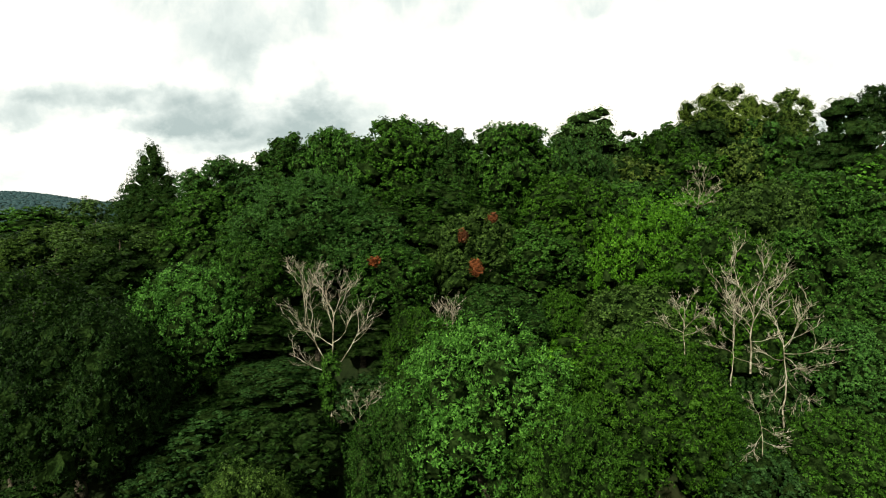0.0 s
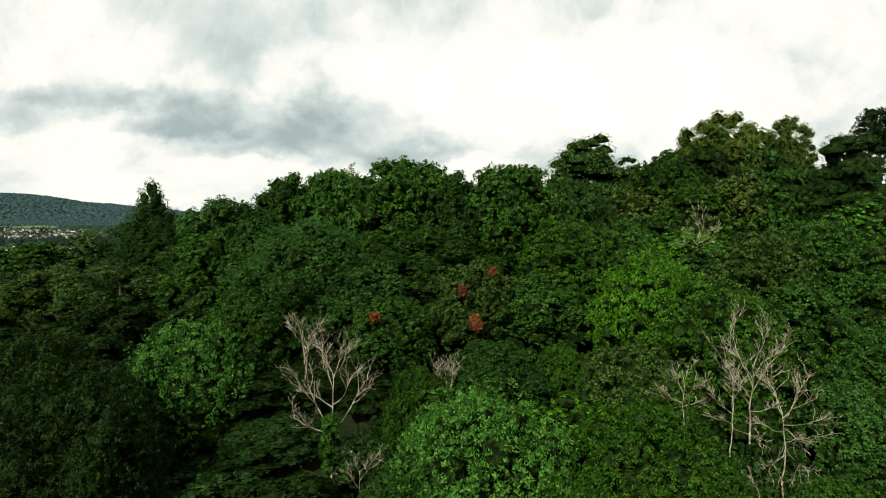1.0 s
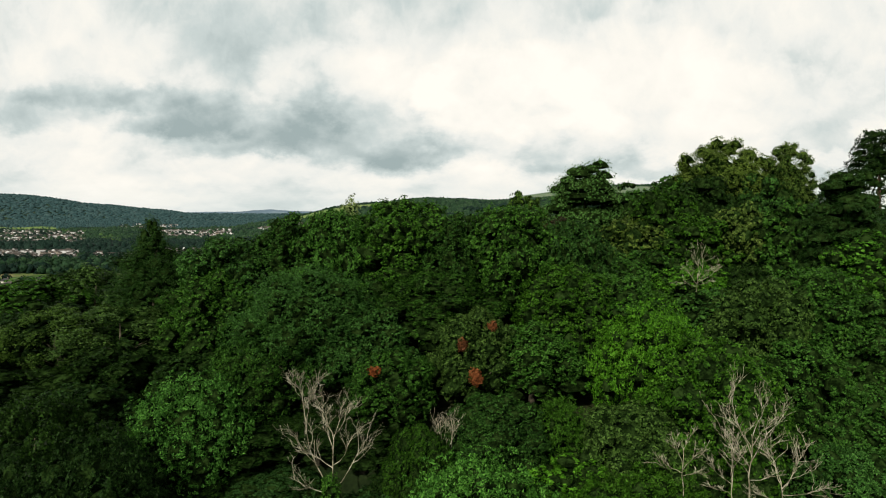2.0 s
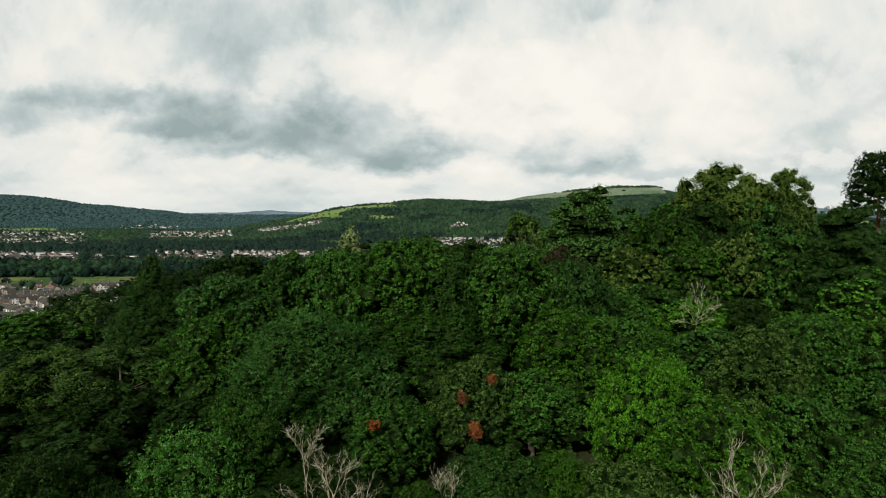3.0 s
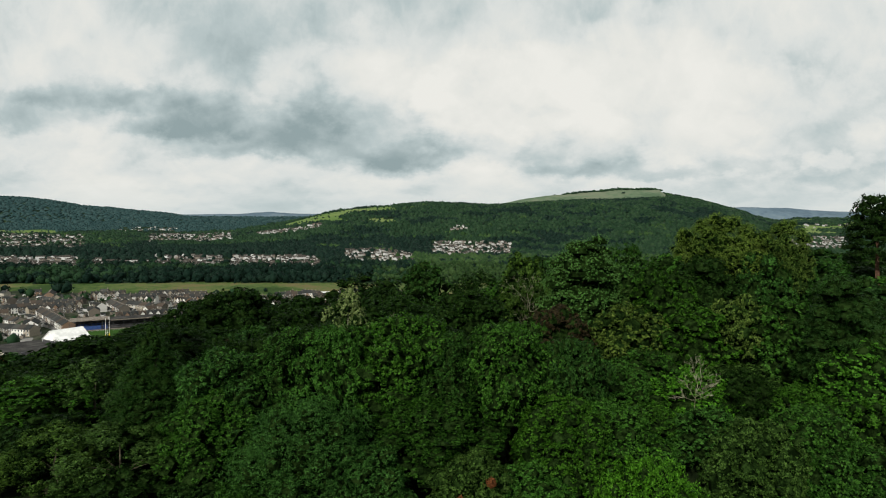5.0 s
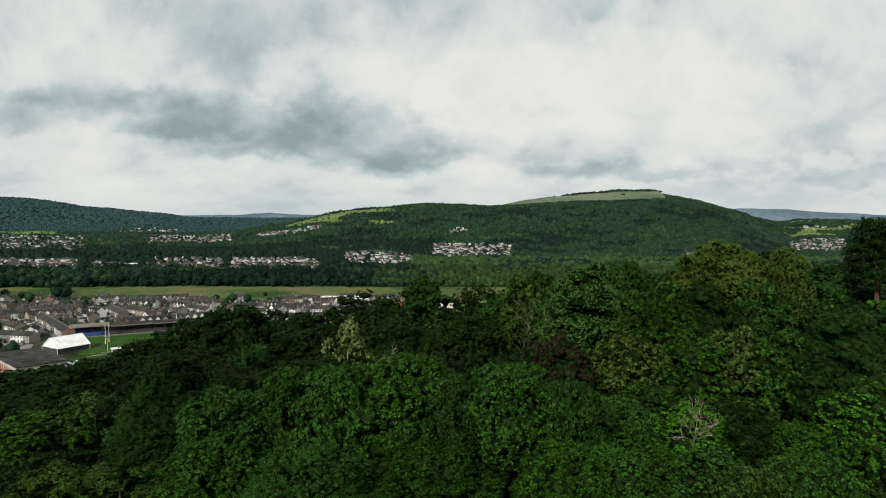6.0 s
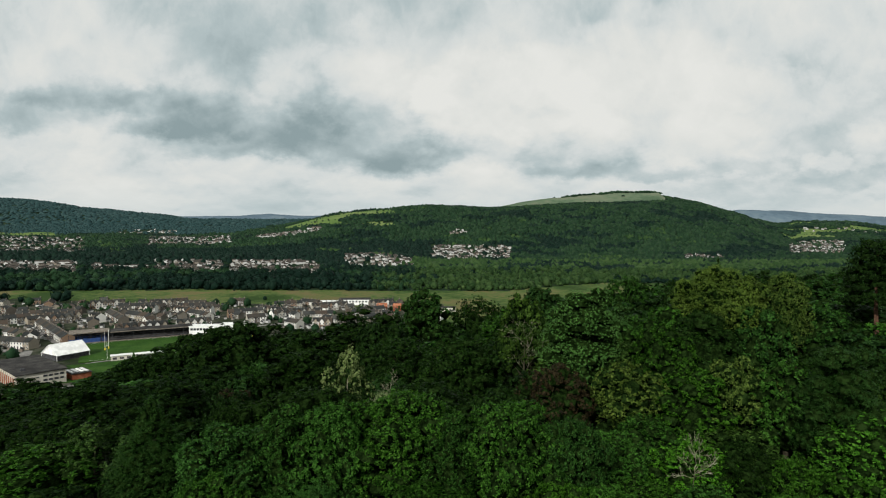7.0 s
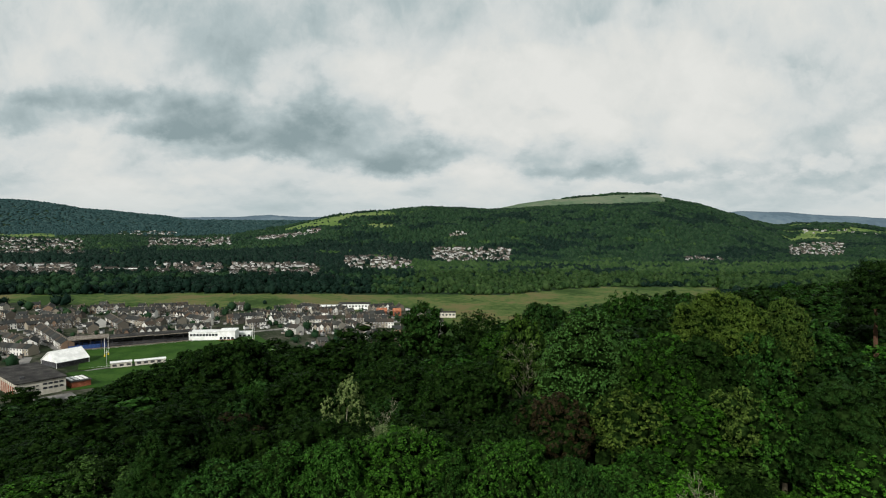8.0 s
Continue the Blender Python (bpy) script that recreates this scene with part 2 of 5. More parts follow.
def ground(x, y):
    x, y = np.asarray(x, float), np.asarray(y, float)
    ahead = np.maximum(y, 1.0)
    u = np.clip(x / ahead, -1.2, 1.2)
    near = np.where(y > 0, hill_share(x, y), 1.0)
    z = FLOOR + near * (canopy(x, np.maximum(y, -40)) - 13.5 - FLOOR)
    away = 40 * ease(1350, 2700, y) * (1 - ease(0.1, 0.3, u) * (1 - ease(0.55, 0.62, u)))
    z = z + away
    bank = 16 * ease(1180, 1330, y) * (1 - ease(1500, 1800, y)) * (1 - ease(-0.12, 0.0, u))
    z = z + bank
    for points, foot, top, back in ((MAIN_HILL, 1480, 2600, 3300), (MOOR, 2500, 3500, 4300), (LEFT_HILLS, 2900, 4000, 4700), (FAR_HILLS, 4200, 4800, 5600), (RIGHT_FIELDS, 2300, 3500, 4200)):
        c = crest(u, points) - z
        bulge = ease(foot, top, y) * (1 - 0.9 * ease(top + 60, back, y))
        z = z + np.maximum(c, 0) * bulge
    z = z + (rough(x, y, 160) * 5 + rough(x, y, 45, 2.0) * 1.6) * ease(1300, 2000, y) + rough(x, y, 30, 1.0) * 0.25 * ease(250, 500, y)
    return z


def sheet(name, co, faces, mats, index=None):
    me = bpy.data.meshes.new(name)
    me.from_pydata(co, [], faces)
    for m in mats:
        me.materials.append(m)
    if index is not None:
        me.polygons.foreach_set("material_index", index)
    me.update()
    return me


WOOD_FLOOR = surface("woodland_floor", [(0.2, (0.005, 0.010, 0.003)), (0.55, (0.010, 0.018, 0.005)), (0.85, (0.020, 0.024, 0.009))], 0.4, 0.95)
MARSH = surface("marsh_grass", [(0.28, (0.022, 0.046, 0.009)), (0.42, (0.048, 0.082, 0.019)), (0.56, (0.075, 0.102, 0.029)), (0.72, (0.115, 0.100, 0.042))], 0.011, 0.9, 0.4, 0.15)
TOWN_GROUND = surface("town_ground", [(0.3, (0.014, 0.024, 0.009)), (0.5, (0.028, 0.034, 0.019)), (0.75, (0.070, 0.068, 0.052))], 0.06, 0.9, 0.3, 0.4)
PASTURE = surface("pasture", [(0.3, (0.0700, 0.1200, 0.0300)), (0.5, (0.1000, 0.1500, 0.0400)), (0.75, (0.1350, 0.1700, 0.0580))], 0.006, 0.9, 0.3, 0.09)
MOOR_GRASS = surface("moor_grass", [(0.3, (0.0620, 0.0980, 0.0560)), (0.5, (0.0900, 0.1280, 0.0760)), (0.7, (0.1250, 0.1450, 0.0950))], 0.004, 0.9, 0.3, 0.03)
FAR_WOOD = surface("far_wood_floor", [(0.3, (0.0078, 0.0190, 0.0078)), (0.5, (0.0123, 0.0269, 0.0112)), (0.75, (0.0213, 0.0370, 0.0157))], 0.01, 0.95, 0.3, 0.08)
# the farthest hills: distance haze put into the ground colour as blue
HAZED_HILLS = surface("hazed_far_hills", [(0.3, (0.075, 0.110, 0.140)), (0.5, (0.095, 0.135, 0.168)), (0.75, (0.120, 0.160, 0.185))], 0.003, 0.95, 0.3, 0.02)


def land_use(x, y):
    """0 wood, 1 marsh, 2 town, 3 pasture, 4 moor, 5 far wood, 6 farthest hills in haze colour."""
    u = x / np.maximum(y, 1)
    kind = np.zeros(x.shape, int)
    kind[(y > 262) & (hill_share(x, y) < 0.25)] = 2
    m0 = 648 + 75 * ease(0.0, 0.25, u) + 40 * ease(-0.45, -0.7, u) + 14 * rough(x, y, 60)
    m1 = 800 + 105 * ease(0.08, 0.3, u) - 25 * ease(-0.4, -0.7, u) + 12 * rough(x, y, 50, 3)
    kind[y > m1] = 5
    kind[(y > m0) & (y <= m1) & (u > -1.0) & (u < 0.47)] = 1
    kind[(y > m0) & (y <= m1) & (u >= 0.47)] = 5
    fields = (u > -0.27) & (u < -0.082 + 0.008 * rough(x, y, 40, 3)) & (y > 2010 - 1500 * (u + 0.1)) & (y < 2640) & ~((u > -0.165 + 0.015 * rough(x, y, 60, 2)) & (y > 2090) & (y < 2260))
    fields |= (u > -0.9) & (u < -0.655) & (y > 2480) & (y < 2760)
    fields |= (u > 0.535) & (y > 2450) & (y < 3600) & (rough(x, y, 150, 2) > 0.05)
    kind[(kind == 2) & (u > 0.0)] = 1
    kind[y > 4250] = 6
    kind[fields] = 3
    kind[(y > 3050) & (y < 4300) & (u > 0.05) & (u < 0.375)] = 4
    return kind


def land():
    az = np.radians(np.concatenate([np.arange(-180, -45, 5), np.arange(-45, 45, 0.28), np.arange(45, 180, 5)]))
    r = 8 * np.exp(np.linspace(0, math.log(6400 / 8), 280))
    A, R = np.meshgrid(az, r)
    x, y = np.sin(A) * R, np.cos(A) * R
    z = ground(x, y)
    co = np.concatenate([np.stack([x, y, z], -1).reshape(-1, 3), [[0, 0, float(ground(0, 0))]]])
    na, nr = len(az), len(r)
    i, j = np.meshgrid(np.arange(nr - 1), np.arange(na), indexing="ij")
    k = (j + 1) % na
    quads = np.stack([i * na + j, (i + 1) * na + j, (i + 1) * na + k, i * na + k], -1).reshape(-1, 4)
    mid = co[quads].mean(1)
    kind = land_use(mid[:, 0], mid[:, 1])
    fan = [(nr * na, q, (q + 1) % na) for q in range(na)]
    me = sheet("ground", co.tolist(), quads[:, ::-1].tolist() + fan, [WOOD_FLOOR, MARSH, TOWN_GROUND, PASTURE, MOOR_GRASS, FAR_WOOD, HAZED_HILLS], kind.tolist() + [0] * na)
    me.polygons.foreach_set("use_smooth", [True] * len(me.polygons))
    return tagged(new("ground", me), "wooded hillside, marshy valley floor and rolling far hills", "ground", kind="structure")


land()

# ---- trees ----


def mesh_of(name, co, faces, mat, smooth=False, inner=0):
    """A mesh of one material; its first inner faces take the dark core, its shade put into colour."""
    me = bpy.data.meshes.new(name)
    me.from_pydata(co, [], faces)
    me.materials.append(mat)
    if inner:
        me.materials.append(SHADED_CORE)
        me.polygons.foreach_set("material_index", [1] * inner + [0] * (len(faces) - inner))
    if smooth:
        me.polygons.foreach_set("use_smooth", [True] * len(me.polygons))
    me.update()
    return me


def child(name, me, parent, label=""):
    ob = new(name, me)
    ob.parent = parent
    return tagged(ob, label)


def tube(path, radii, sides=7):
    """Vertices and faces of a tapered tube along a path, closed at the tip."""
    path = [Vector(p) for p in path]
    co, faces = [], []
    for k, p in enumerate(path):
        d = (path[min(k + 1, len(path) - 1)] - path[max(k - 1, 0)]).normalized()
        a = d.orthogonal().normalized()
        b = d.cross(a)
        for s in range(sides):
            w = 2 * math.pi * s / sides
            co.append(p + (a * math.cos(w) + b * math.sin(w)) * radii[k])
    for k in range(len(path) - 1):
        for s in range(sides):
            t = (s + 1) % sides
            faces.append((k * sides + s, k * sides + t, (k + 1) * sides + t, (k + 1) * sides + s))
    faces.append(tuple(range((len(path) - 1) * sides, len(path) * sides)))
    return co, faces


def blob(rng, level):
    """The unit lump under the leaves: an icosphere, roughened."""
    bm = bmesh.new()
    bmesh.ops.create_icosphere(bm, subdivisions=level, radius=1)
    co = np.array([v.co for v in bm.verts])
    faces = np.array([[v.index for v in f.verts] for f in bm.faces])
    bm.free()
    return co * (1 + 0.16 * rng.standard_normal((len(co), 1))), faces


def unit(v):
    return v / (np.linalg.norm(v, axis=1, keepdims=True) + 1e-9)


def crown_shape(lumps, leaves, size, rng, up=0.15, narrow=0.8, core=0.79, centre=(0, 0, 0), fringe=0.2, tuft=0.42, per=14, level=2, stand=0.0, flat=1.0, thin=False):
    """A crown: tufts of leaves over lumps (x, y, z, rx, ry, rz). up: how far leaves face up; narrow: width over length;
    tuft: the radius of a tuft, of per leaves; stand: how far leaves point up along their length;
    flat: leaves and lumps are this much lower, for a tree that will be drawn out; thin: hardly any leaves low down,
    baring the dark core as painted shade."""
    L = np.array(lumps, float)
    L[1:, 5] *= flat ** 0.6
    c, r = L[:, :3], L[:, 3:]
    ball, tri = blob(rng, level)
    co = [(ball * r[k] * core + c[k]) for k in range(len(L))]
    faces = [tri + k * len(ball) for k in range(len(L))]
    base = len(L) * len(ball)
    tufts = max(leaves // per, 8)
    share = r.prod(1) ** (2 / 3)
    pick = rng.choice(len(L), tufts * 4, p=share / share.sum())
    d = unit(rng.standard_normal((tufts * 4, 3)))
    out = unit(c[pick] - np.array(centre))
    keep = (d * out).sum(1) > -0.3
    if thin:
        keep &= rng.random(len(d)) < np.clip((c[pick, 2] - 3.2) / 5, 0.05, 1)
    pick, d = pick[keep], d[keep]
    p = c[pick] + d * r[pick] * (0.76 + (fringe + 0.06) * rng.random((len(d), 1)) ** 1.5)
    inside = np.zeros(len(p), bool)
    for k in range(len(L)):
        inside |= ((((p - c[k]) / r[k]) ** 2).sum(1) < 0.62) & (pick != k)
    p, d = p[~inside][:tufts], d[~inside][:tufts]
    own = np.repeat(np.arange(len(p)), per)
    e = unit(rng.standard_normal((len(own), 3)) + d[own] * 0.9 + np.array([0, 0, 0.35]))
    reach = tuft * (0.6 + 0.8 * rng.random((len(p), 1)))[own]
    low = np.array([1, 1, flat ** 0.85])
    q = p[own] + e * low * reach * (0.45 + 0.55 * rng.random((len(own), 1)))
    n = unit(e * 0.5 + d[own] * 0.55 + rng.standard_normal(q.shape) * 0.36 + np.array([0, 0, up]))
    a = unit(np.cross(n, rng.standard_normal(q.shape)) + np.array([0, 0, stand]) + e * 0.3)
    b = unit(np.cross(n, a))
    s = size * (0.55 + 0.9 * rng.random((len(q), 1)))
    a, b, n = a * low, b * low, n * low
    blade = np.stack([q - a * s * 0.5 - b * s * narrow * 0.5, q - a * s * 0.4 + b * s * narrow * 0.5, q + a * s * 0.6 - n * s * 0.1], 1).reshape(-1, 3)
    bf = (base + np.arange(len(q) * 3)).reshape(-1, 3)
    return np.concatenate(co + [blade]), np.concatenate(faces), bf


def crown_mesh(name, lumps, leaves, size, mat, rng, **more):
    co, tri, blades = crown_shape(lumps, leaves, size, rng, **more)
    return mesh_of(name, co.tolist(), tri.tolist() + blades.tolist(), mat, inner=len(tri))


def round_lumps(rng, R, low, high, n, ball=(0.26, 0.42), squash=1.0):
    """Lumps over a domed crown of radius R between the heights low and high."""
    H, mid = (high - low) / 2, (high + low) / 2
    out = [(0, 0, mid, R * 0.84, R * 0.84, H * 0.9)]
    for k in range(n):
        ct = 1 - 1.72 * (k + 0.5) / n
        st, w = math.sqrt(max(0, 1 - ct * ct)), k * 2.39996 + rng.uniform(-0.4, 0.4)
        q = rng.uniform(*ball) * R
        f = rng.uniform(0.62, 0.96)
        out.append((math.cos(w) * st * R * f, math.sin(w) * st * R * f, mid + ct * (H - q * 0.8) * rng.uniform(0.86, 1.03), q, q, q * squash * rng.uniform(0.75, 1.0)))
    return out


def timber(tree, height, R, low, rng, mat=BARK, girth=0.32, limbs=5):
    """The trunk and the main limbs of a broad-leaved tree."""
    bend = [(rng.uniform(-0.3, 0.3), rng.uniform(-0.3, 0.3)) for _ in range(5)]
    path = [(bend[k][0] * (k > 0), bend[k][1] * (k > 0), height * 0.78 * k / 4 - 0.6 * (k == 0)) for k in range(5)]
    co, f = tube(path, [girth * 1.5, girth, girth * 0.8, girth * 0.5, girth * 0.2], 8)
    child("trunk", mesh_of("trunk", co, f, mat, True), tree)
    for k in range(limbs):
        w = k * 2 * math.pi / limbs + rng.uniform(-0.4, 0.4)
        z0 = low + (height - low) * rng.uniform(0.02, 0.4)
        reach = R * rng.uniform(0.4, 0.58)
        pts = [(0, 0, z0), (math.cos(w) * reach * 0.5, math.sin(w) * reach * 0.5, z0 + reach * 0.45), (math.cos(w) * reach, math.sin(w) * reach, z0 + reach * 0.8)]
        co, f = tube(pts, [girth * 0.5, girth * 0.32, girth * 0.1], 6)
        child("limb", mesh_of("limb", co, f, mat, True), tree)


MODELS = {}


def model(kind, variant, leaf, grade, large, tall):
    """The first tree of a kind; the others are copies of it. Each is 14 m high and 5 m in radius. grade: 0 close to 3 far.
    large: it will be drawn out, so its leaves are smaller and more."""
    key = (kind, variant, leaf, grade, large, tall)
    if key in MODELS:
        return MODELS[key], True
    rng = np.random.default_rng(abs(hash((len(kind), variant * 7 + grade))) % 10000 + variant)
    count, size, tuft, level = ((27500, 0.172, 0.28, 2), (20500, 0.188, 0.30, 1), (7800, 0.285, 0.36, 1), (4200, 0.43, 0.48, 1))[grade]
    if large:
        count, size, tuft = int(count * 1.75), size * 0.70, tuft * 0.70
    look_of = dict(tuft=tuft, level=level, flat=1 / tall, thin=True)
    mat = LEAF[leaf]
    tree = new("tree")
    if kind == "broad":
        lumps = round_lumps(rng, 5, 0.8, 14, int((44, 38, 30, 20)[grade] * (1.5 if large else 1.0) * tall ** 0.5), (0.2, 0.36) if not large else (0.17, 0.3))
        low = 3.0
        child("crown", crown_mesh("crown", lumps, count, size, mat, rng, centre=(0, 0, 7), **look_of), tree)
        timber(tree, 13, 5, low, rng, limbs=5 if grade < 2 else 2)
    elif kind == "feather":        # ash, willow: soft upright sprays
        lumps = round_lumps(rng, 5, 1.5, 13.4, int((46 - 7 * grade) * tall ** 0.5), (0.17, 0.28), 1.5)
        child("crown", crown_mesh("crown", lumps, int(count * 1.3), size, mat, rng, up=0.15, narrow=0.5, core=0.66, centre=(0, 0, 6), fringe=0.55, stand=0.9, **look_of), tree)
        timber(tree, 12.5, 5, 2.5, rng, limbs=5 if grade < 2 else 2)
    elif kind == "thin":           # open crown with twigs showing
        lumps = round_lumps(rng, 5, 3, 14, 30 - 5 * grade, (0.15, 0.25), 1.2)[1:]
        child("crown", crown_mesh("crown", lumps, int(count * 0.9), size * 0.85, mat, rng, up=0.2, core=0.5, centre=(0, 0, 7), fringe=0.5, **look_of), tree)
        timber(tree, 14, 5.5, 2.5, rng, limbs=9, mat=DEAD_WOOD if leaf == "silver" else BARK, girth=0.2)
    elif kind == "dome":           # a smooth rounded crown
        lumps = [(0, 0, 9.0, 4.5, 4.5, 4.6)] + round_lumps(rng, 5, 4.0, 14, 70, (0.13, 0.2))[1:]
        child("crown", crown_mesh("crown", lumps, int(count * 1.6), size * 0.68, mat, rng, centre=(0, 0, 8), fringe=0.12, **look_of), tree)
        timber(tree, 12, 4, 2.5, rng)
    elif kind == "column":         # a tall conifer with a bare red trunk
        lumps = [(0, 0, 10.2, 2.6, 2.6, 2.6)]
        for k in range(44):
            h = 6.9 + 6.6 * k / 43
            q = 4.9 * math.sqrt(max(0.03, 1 - ((h - 8.6) / 5.2) ** 2))
            w = k * 2.39996
            lumps.append((math.cos(w) * q * 0.72, math.sin(w) * q * 0.72, h, 0.9 + q * 0.2, 0.9 + q * 0.2, 0.62))
        child("crown", crown_mesh("crown", lumps, int(count * 3.0), size * 0.7, mat, rng, up=0.2, narrow=0.6, centre=(0, 0, 8), fringe=0.25, core=0.7, **look_of), tree)
        timber(tree, 16, 2, 7, rng, RED_BARK, 0.42, 3)
    elif kind == "spruce":
        lumps = []
        for k in range(15):
            h = 1.6 + 12.0 * k / 14
            q = 4.9 * (1 - k / 14.6) ** 0.8
            m = max(3, int(7 - k * 0.3))
            for s in range(m):
                w = k * 0.7 + 2 * math.pi * s / m + rng.uniform(-0.2, 0.2)
                e = q * rng.uniform(0.5, 0.7)
                lumps.append((math.cos(w) * e, math.sin(w) * e, h - 0.12 * e, q * 0.46 + 0.14, q * 0.46 + 0.14, 0.9))
        lumps.append((0, 0, 13.2, 0.35, 0.35, 0.9))
        child("crown", crown_mesh("crown", lumps, int(count * 1.7), size * 0.9, mat, rng, up=0.2, narrow=0.45, centre=(0, 0, 5), fringe=0.4, core=0.7, **look_of), tree)
        timber(tree, 16, 1, 3, rng, limbs=2)
    elif kind in ("pine", "cedar"):  # flat pads of needles on level limbs, tier over tier
        lumps = [(0, 0, 7.6, 0.9, 0.9, 3.6)]
        tiers = 11
        for k in range(tiers):
            h = 4.2 + 9.2 * (k / (tiers - 1)) ** 0.85
            q = 4.7 * math.sqrt(max(0.1, 1 - ((h - 7.2) / 7.0) ** 2)) if kind == "pine" else 4.9 * (1.04 - 0.75 * (k / tiers) ** 1.6)
            m = max(4, int(2.2 * q * (1.3 if kind == "pine" else 1.2)))
            for j in range(m):
                w = 2 * math.pi * j / m + k * 1.3 + rng.uniform(-0.3, 0.3)
                e = q * rng.uniform(0.45, 0.85)
                s = q * rng.uniform(0.3, 0.44) + 0.3
                lumps.append((math.cos(w) * e, math.sin(w) * e, h + rng.uniform(-0.8, 0.8) - 0.06 * e, s, s, 0.75 if kind == "pine" else 0.85))
        child("crown", crown_mesh("crown", lumps, int(count * 1.7), size * 0.85, mat, rng, up=0.9, narrow=0.4, centre=(0, 0, 2), fringe=0.3, core=0.74, **dict(look_of, tuft=tuft * (0.6 if kind == "pine" else 1.0))), tree)
        timber(tree, 15, 4.2, 4, rng, RED_BARK if kind == "pine" else BARK, 0.28, 7)
    MODELS[key] = tree
    return tree, False


WORDS = {
    "broad": "broad-leaved tree with a dense lumpy crown", "feather": "tree with soft upright feathery foliage",
    "thin": "open-crowned tree with bare twigs showing", "dome": "broad-leaved tree with a smooth rounded crown", "column": "tall conifer with a bare reddish trunk", "spruce": "pointed dark conifer standing above the wood",
    "pine": "pine with flat tufted needle pads and reddish limbs", "cedar": "dark conifer with level layered branches",
}
# the tint called dark green under shade is deep green with shade painted in
TINTS = {"deep": "deep green", "fresh": "bright yellowish-green", "olive": "dull olive-green", "gold": "golden-green", "silver": "pale silvery", "pine": "blue-green",
         "dark": "very dark green", "shade": "dark green", "sunlit": "sunlit mid-green", "rust": "rust-brown", "brown": "brownish withered"}
PLACED = []
count_of = {}


def plant(kind, leaf, x, y, top, radius, grade=None):
    """A tree whose crown is centred over x, y with its top at the height top."""
    dist = math.hypot(x, y)
    grade = (0 if dist < 47 else 1 if dist < 78 or (kind in ("pine", "dome", "cedar") and dist < 150) else 2 if dist < 118 else 3) if grade is None else grade
    k = count_of[kind] = count_of.get(kind, 0) + 1
    z = float(ground(x, y))
    h = max(top - z, 4.0)
    turn = random.uniform(0, 360)
    stretch = (h / 14) / (radius / 5)
    tall = 1.0 if stretch < 1.3 else 1.6 if stretch < 2 else 2.4 if stretch < 3 else 3.4
    src, used = model(kind, k % (3 if kind == "broad" else 2), leaf, grade, radius > 6.6, tall)
    m = pose(x, y, z, 0, 0, turn) @ Matrix.Diagonal((radius / 5, radius / 5, h / 14, 1))
    if used:
        ob = copy_thing(src, m)
        ob.matrix_basis = m
    else:
        ob = src
        ob.matrix_basis = m
    ob.name = {"pine": "pine_tree", "cedar": "cedar_tree", "spruce": "spruce_tree", "column": "conifer_tree"}.get(kind, "tree")
    PLACED.append((x, y, radius))
    return tagged(ob, TINTS[leaf] + " " + WORDS[kind], "tree", "trees of the wood")


# the trees that stand out, near to far
plant("feather", "fresh", 2.4, 35.7, -5.7, 6.0)
plant("feather", "sunlit", 12.7, 36.7, -6.6, 5.3)
plant("feather", "deep", -2.6, 32.7, -9.1, 3.0)
plant("feather", "sunlit", 6.7, 31.7, -8.8, 3.1)
plant("thin", "olive", -10.0, 28.7, -11.7, 3.3)
plant("broad", "sunlit", 23.4, 34.7, -10.5, 3.2)
plant("broad", "sunlit", 28.4, 40.7, -6.3, 3.9)
plant("broad", "sunlit", 32.6, 44.7, -3.0, 4.3)
plant("feather", "sunlit", 18.4, 36.7, -11.3, 2.8)
plant("feather", "fresh", 17.2, 48.7, 2.3, 4.7)
plant("broad", "sunlit", 20.3, 43.7, 0.4, 5.7)
plant("broad", "olive", 14.3, 42.7, -4.1, 4.5)
plant("feather", "fresh", -19.9, 45.7, -3.0, 4.8)
plant("feather", "sunlit", -12.5, 54.7, 5.2, 7.1)
plant("feather", "deep", -15.0, 51.7, 0.2, 5.0)
plant("broad", "sunlit", -6.7, 52.7, 1.5, 4.3)
plant("broad", "deep", -17.2, 65.7, 10.6, 4.4)
plant("broad", "sunlit", -12.0, 64.7, 11.1, 4.7)
plant("broad", "sunlit", -4.4, 65.7, 12.1, 6.6)
plant("broad", "deep", 1.1, 62.7, 10.5, 3.6)
plant("broad", "sunlit", 7.5, 63.7, 11.6, 5.8)
plant("broad", "deep", 13.9, 63.7, 9.8, 4.3)
plant("broad", "sunlit", -24.1, 61.7, 4.2, 5.3)
plant("feather", "shade", -28.5, 77.7, 7.0, 3.7)
plant("spruce", "dark", -34.4, 69.7, 9.2, 7.6)
plant("broad", "sunlit", -51.1, 73.7, 2.6, 8.1)
plant("thin", "olive", -46.1, 77.7, 3.4, 6.3)
plant("thin", "olive", -34.2, 61.7, 0.5, 6.2)
plant("thin", "olive", -40.7, 61.7, 0.1, 5.0)
# left slope: its shade is put into the leaf colour
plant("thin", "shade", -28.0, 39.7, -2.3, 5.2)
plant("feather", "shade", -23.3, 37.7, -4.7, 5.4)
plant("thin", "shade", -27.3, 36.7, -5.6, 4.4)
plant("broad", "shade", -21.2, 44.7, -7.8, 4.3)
RED_TREE = plant("broad", "olive", 2.9, 51.7, 1.6, 4.2)
plant("broad", "deep", -0.7, 58.7, 4.5, 6.2)
plant("broad", "deep", -4.4, 49.7, -1.5, 4.1)
plant("broad", "sunlit", 8.0, 52.7, 0.2, 4.8)
plant("broad", "deep", 3.9, 45.7, -4.4, 4.2)
plant("broad", "deep", -1.7, 42.7, -5.8, 2.7)
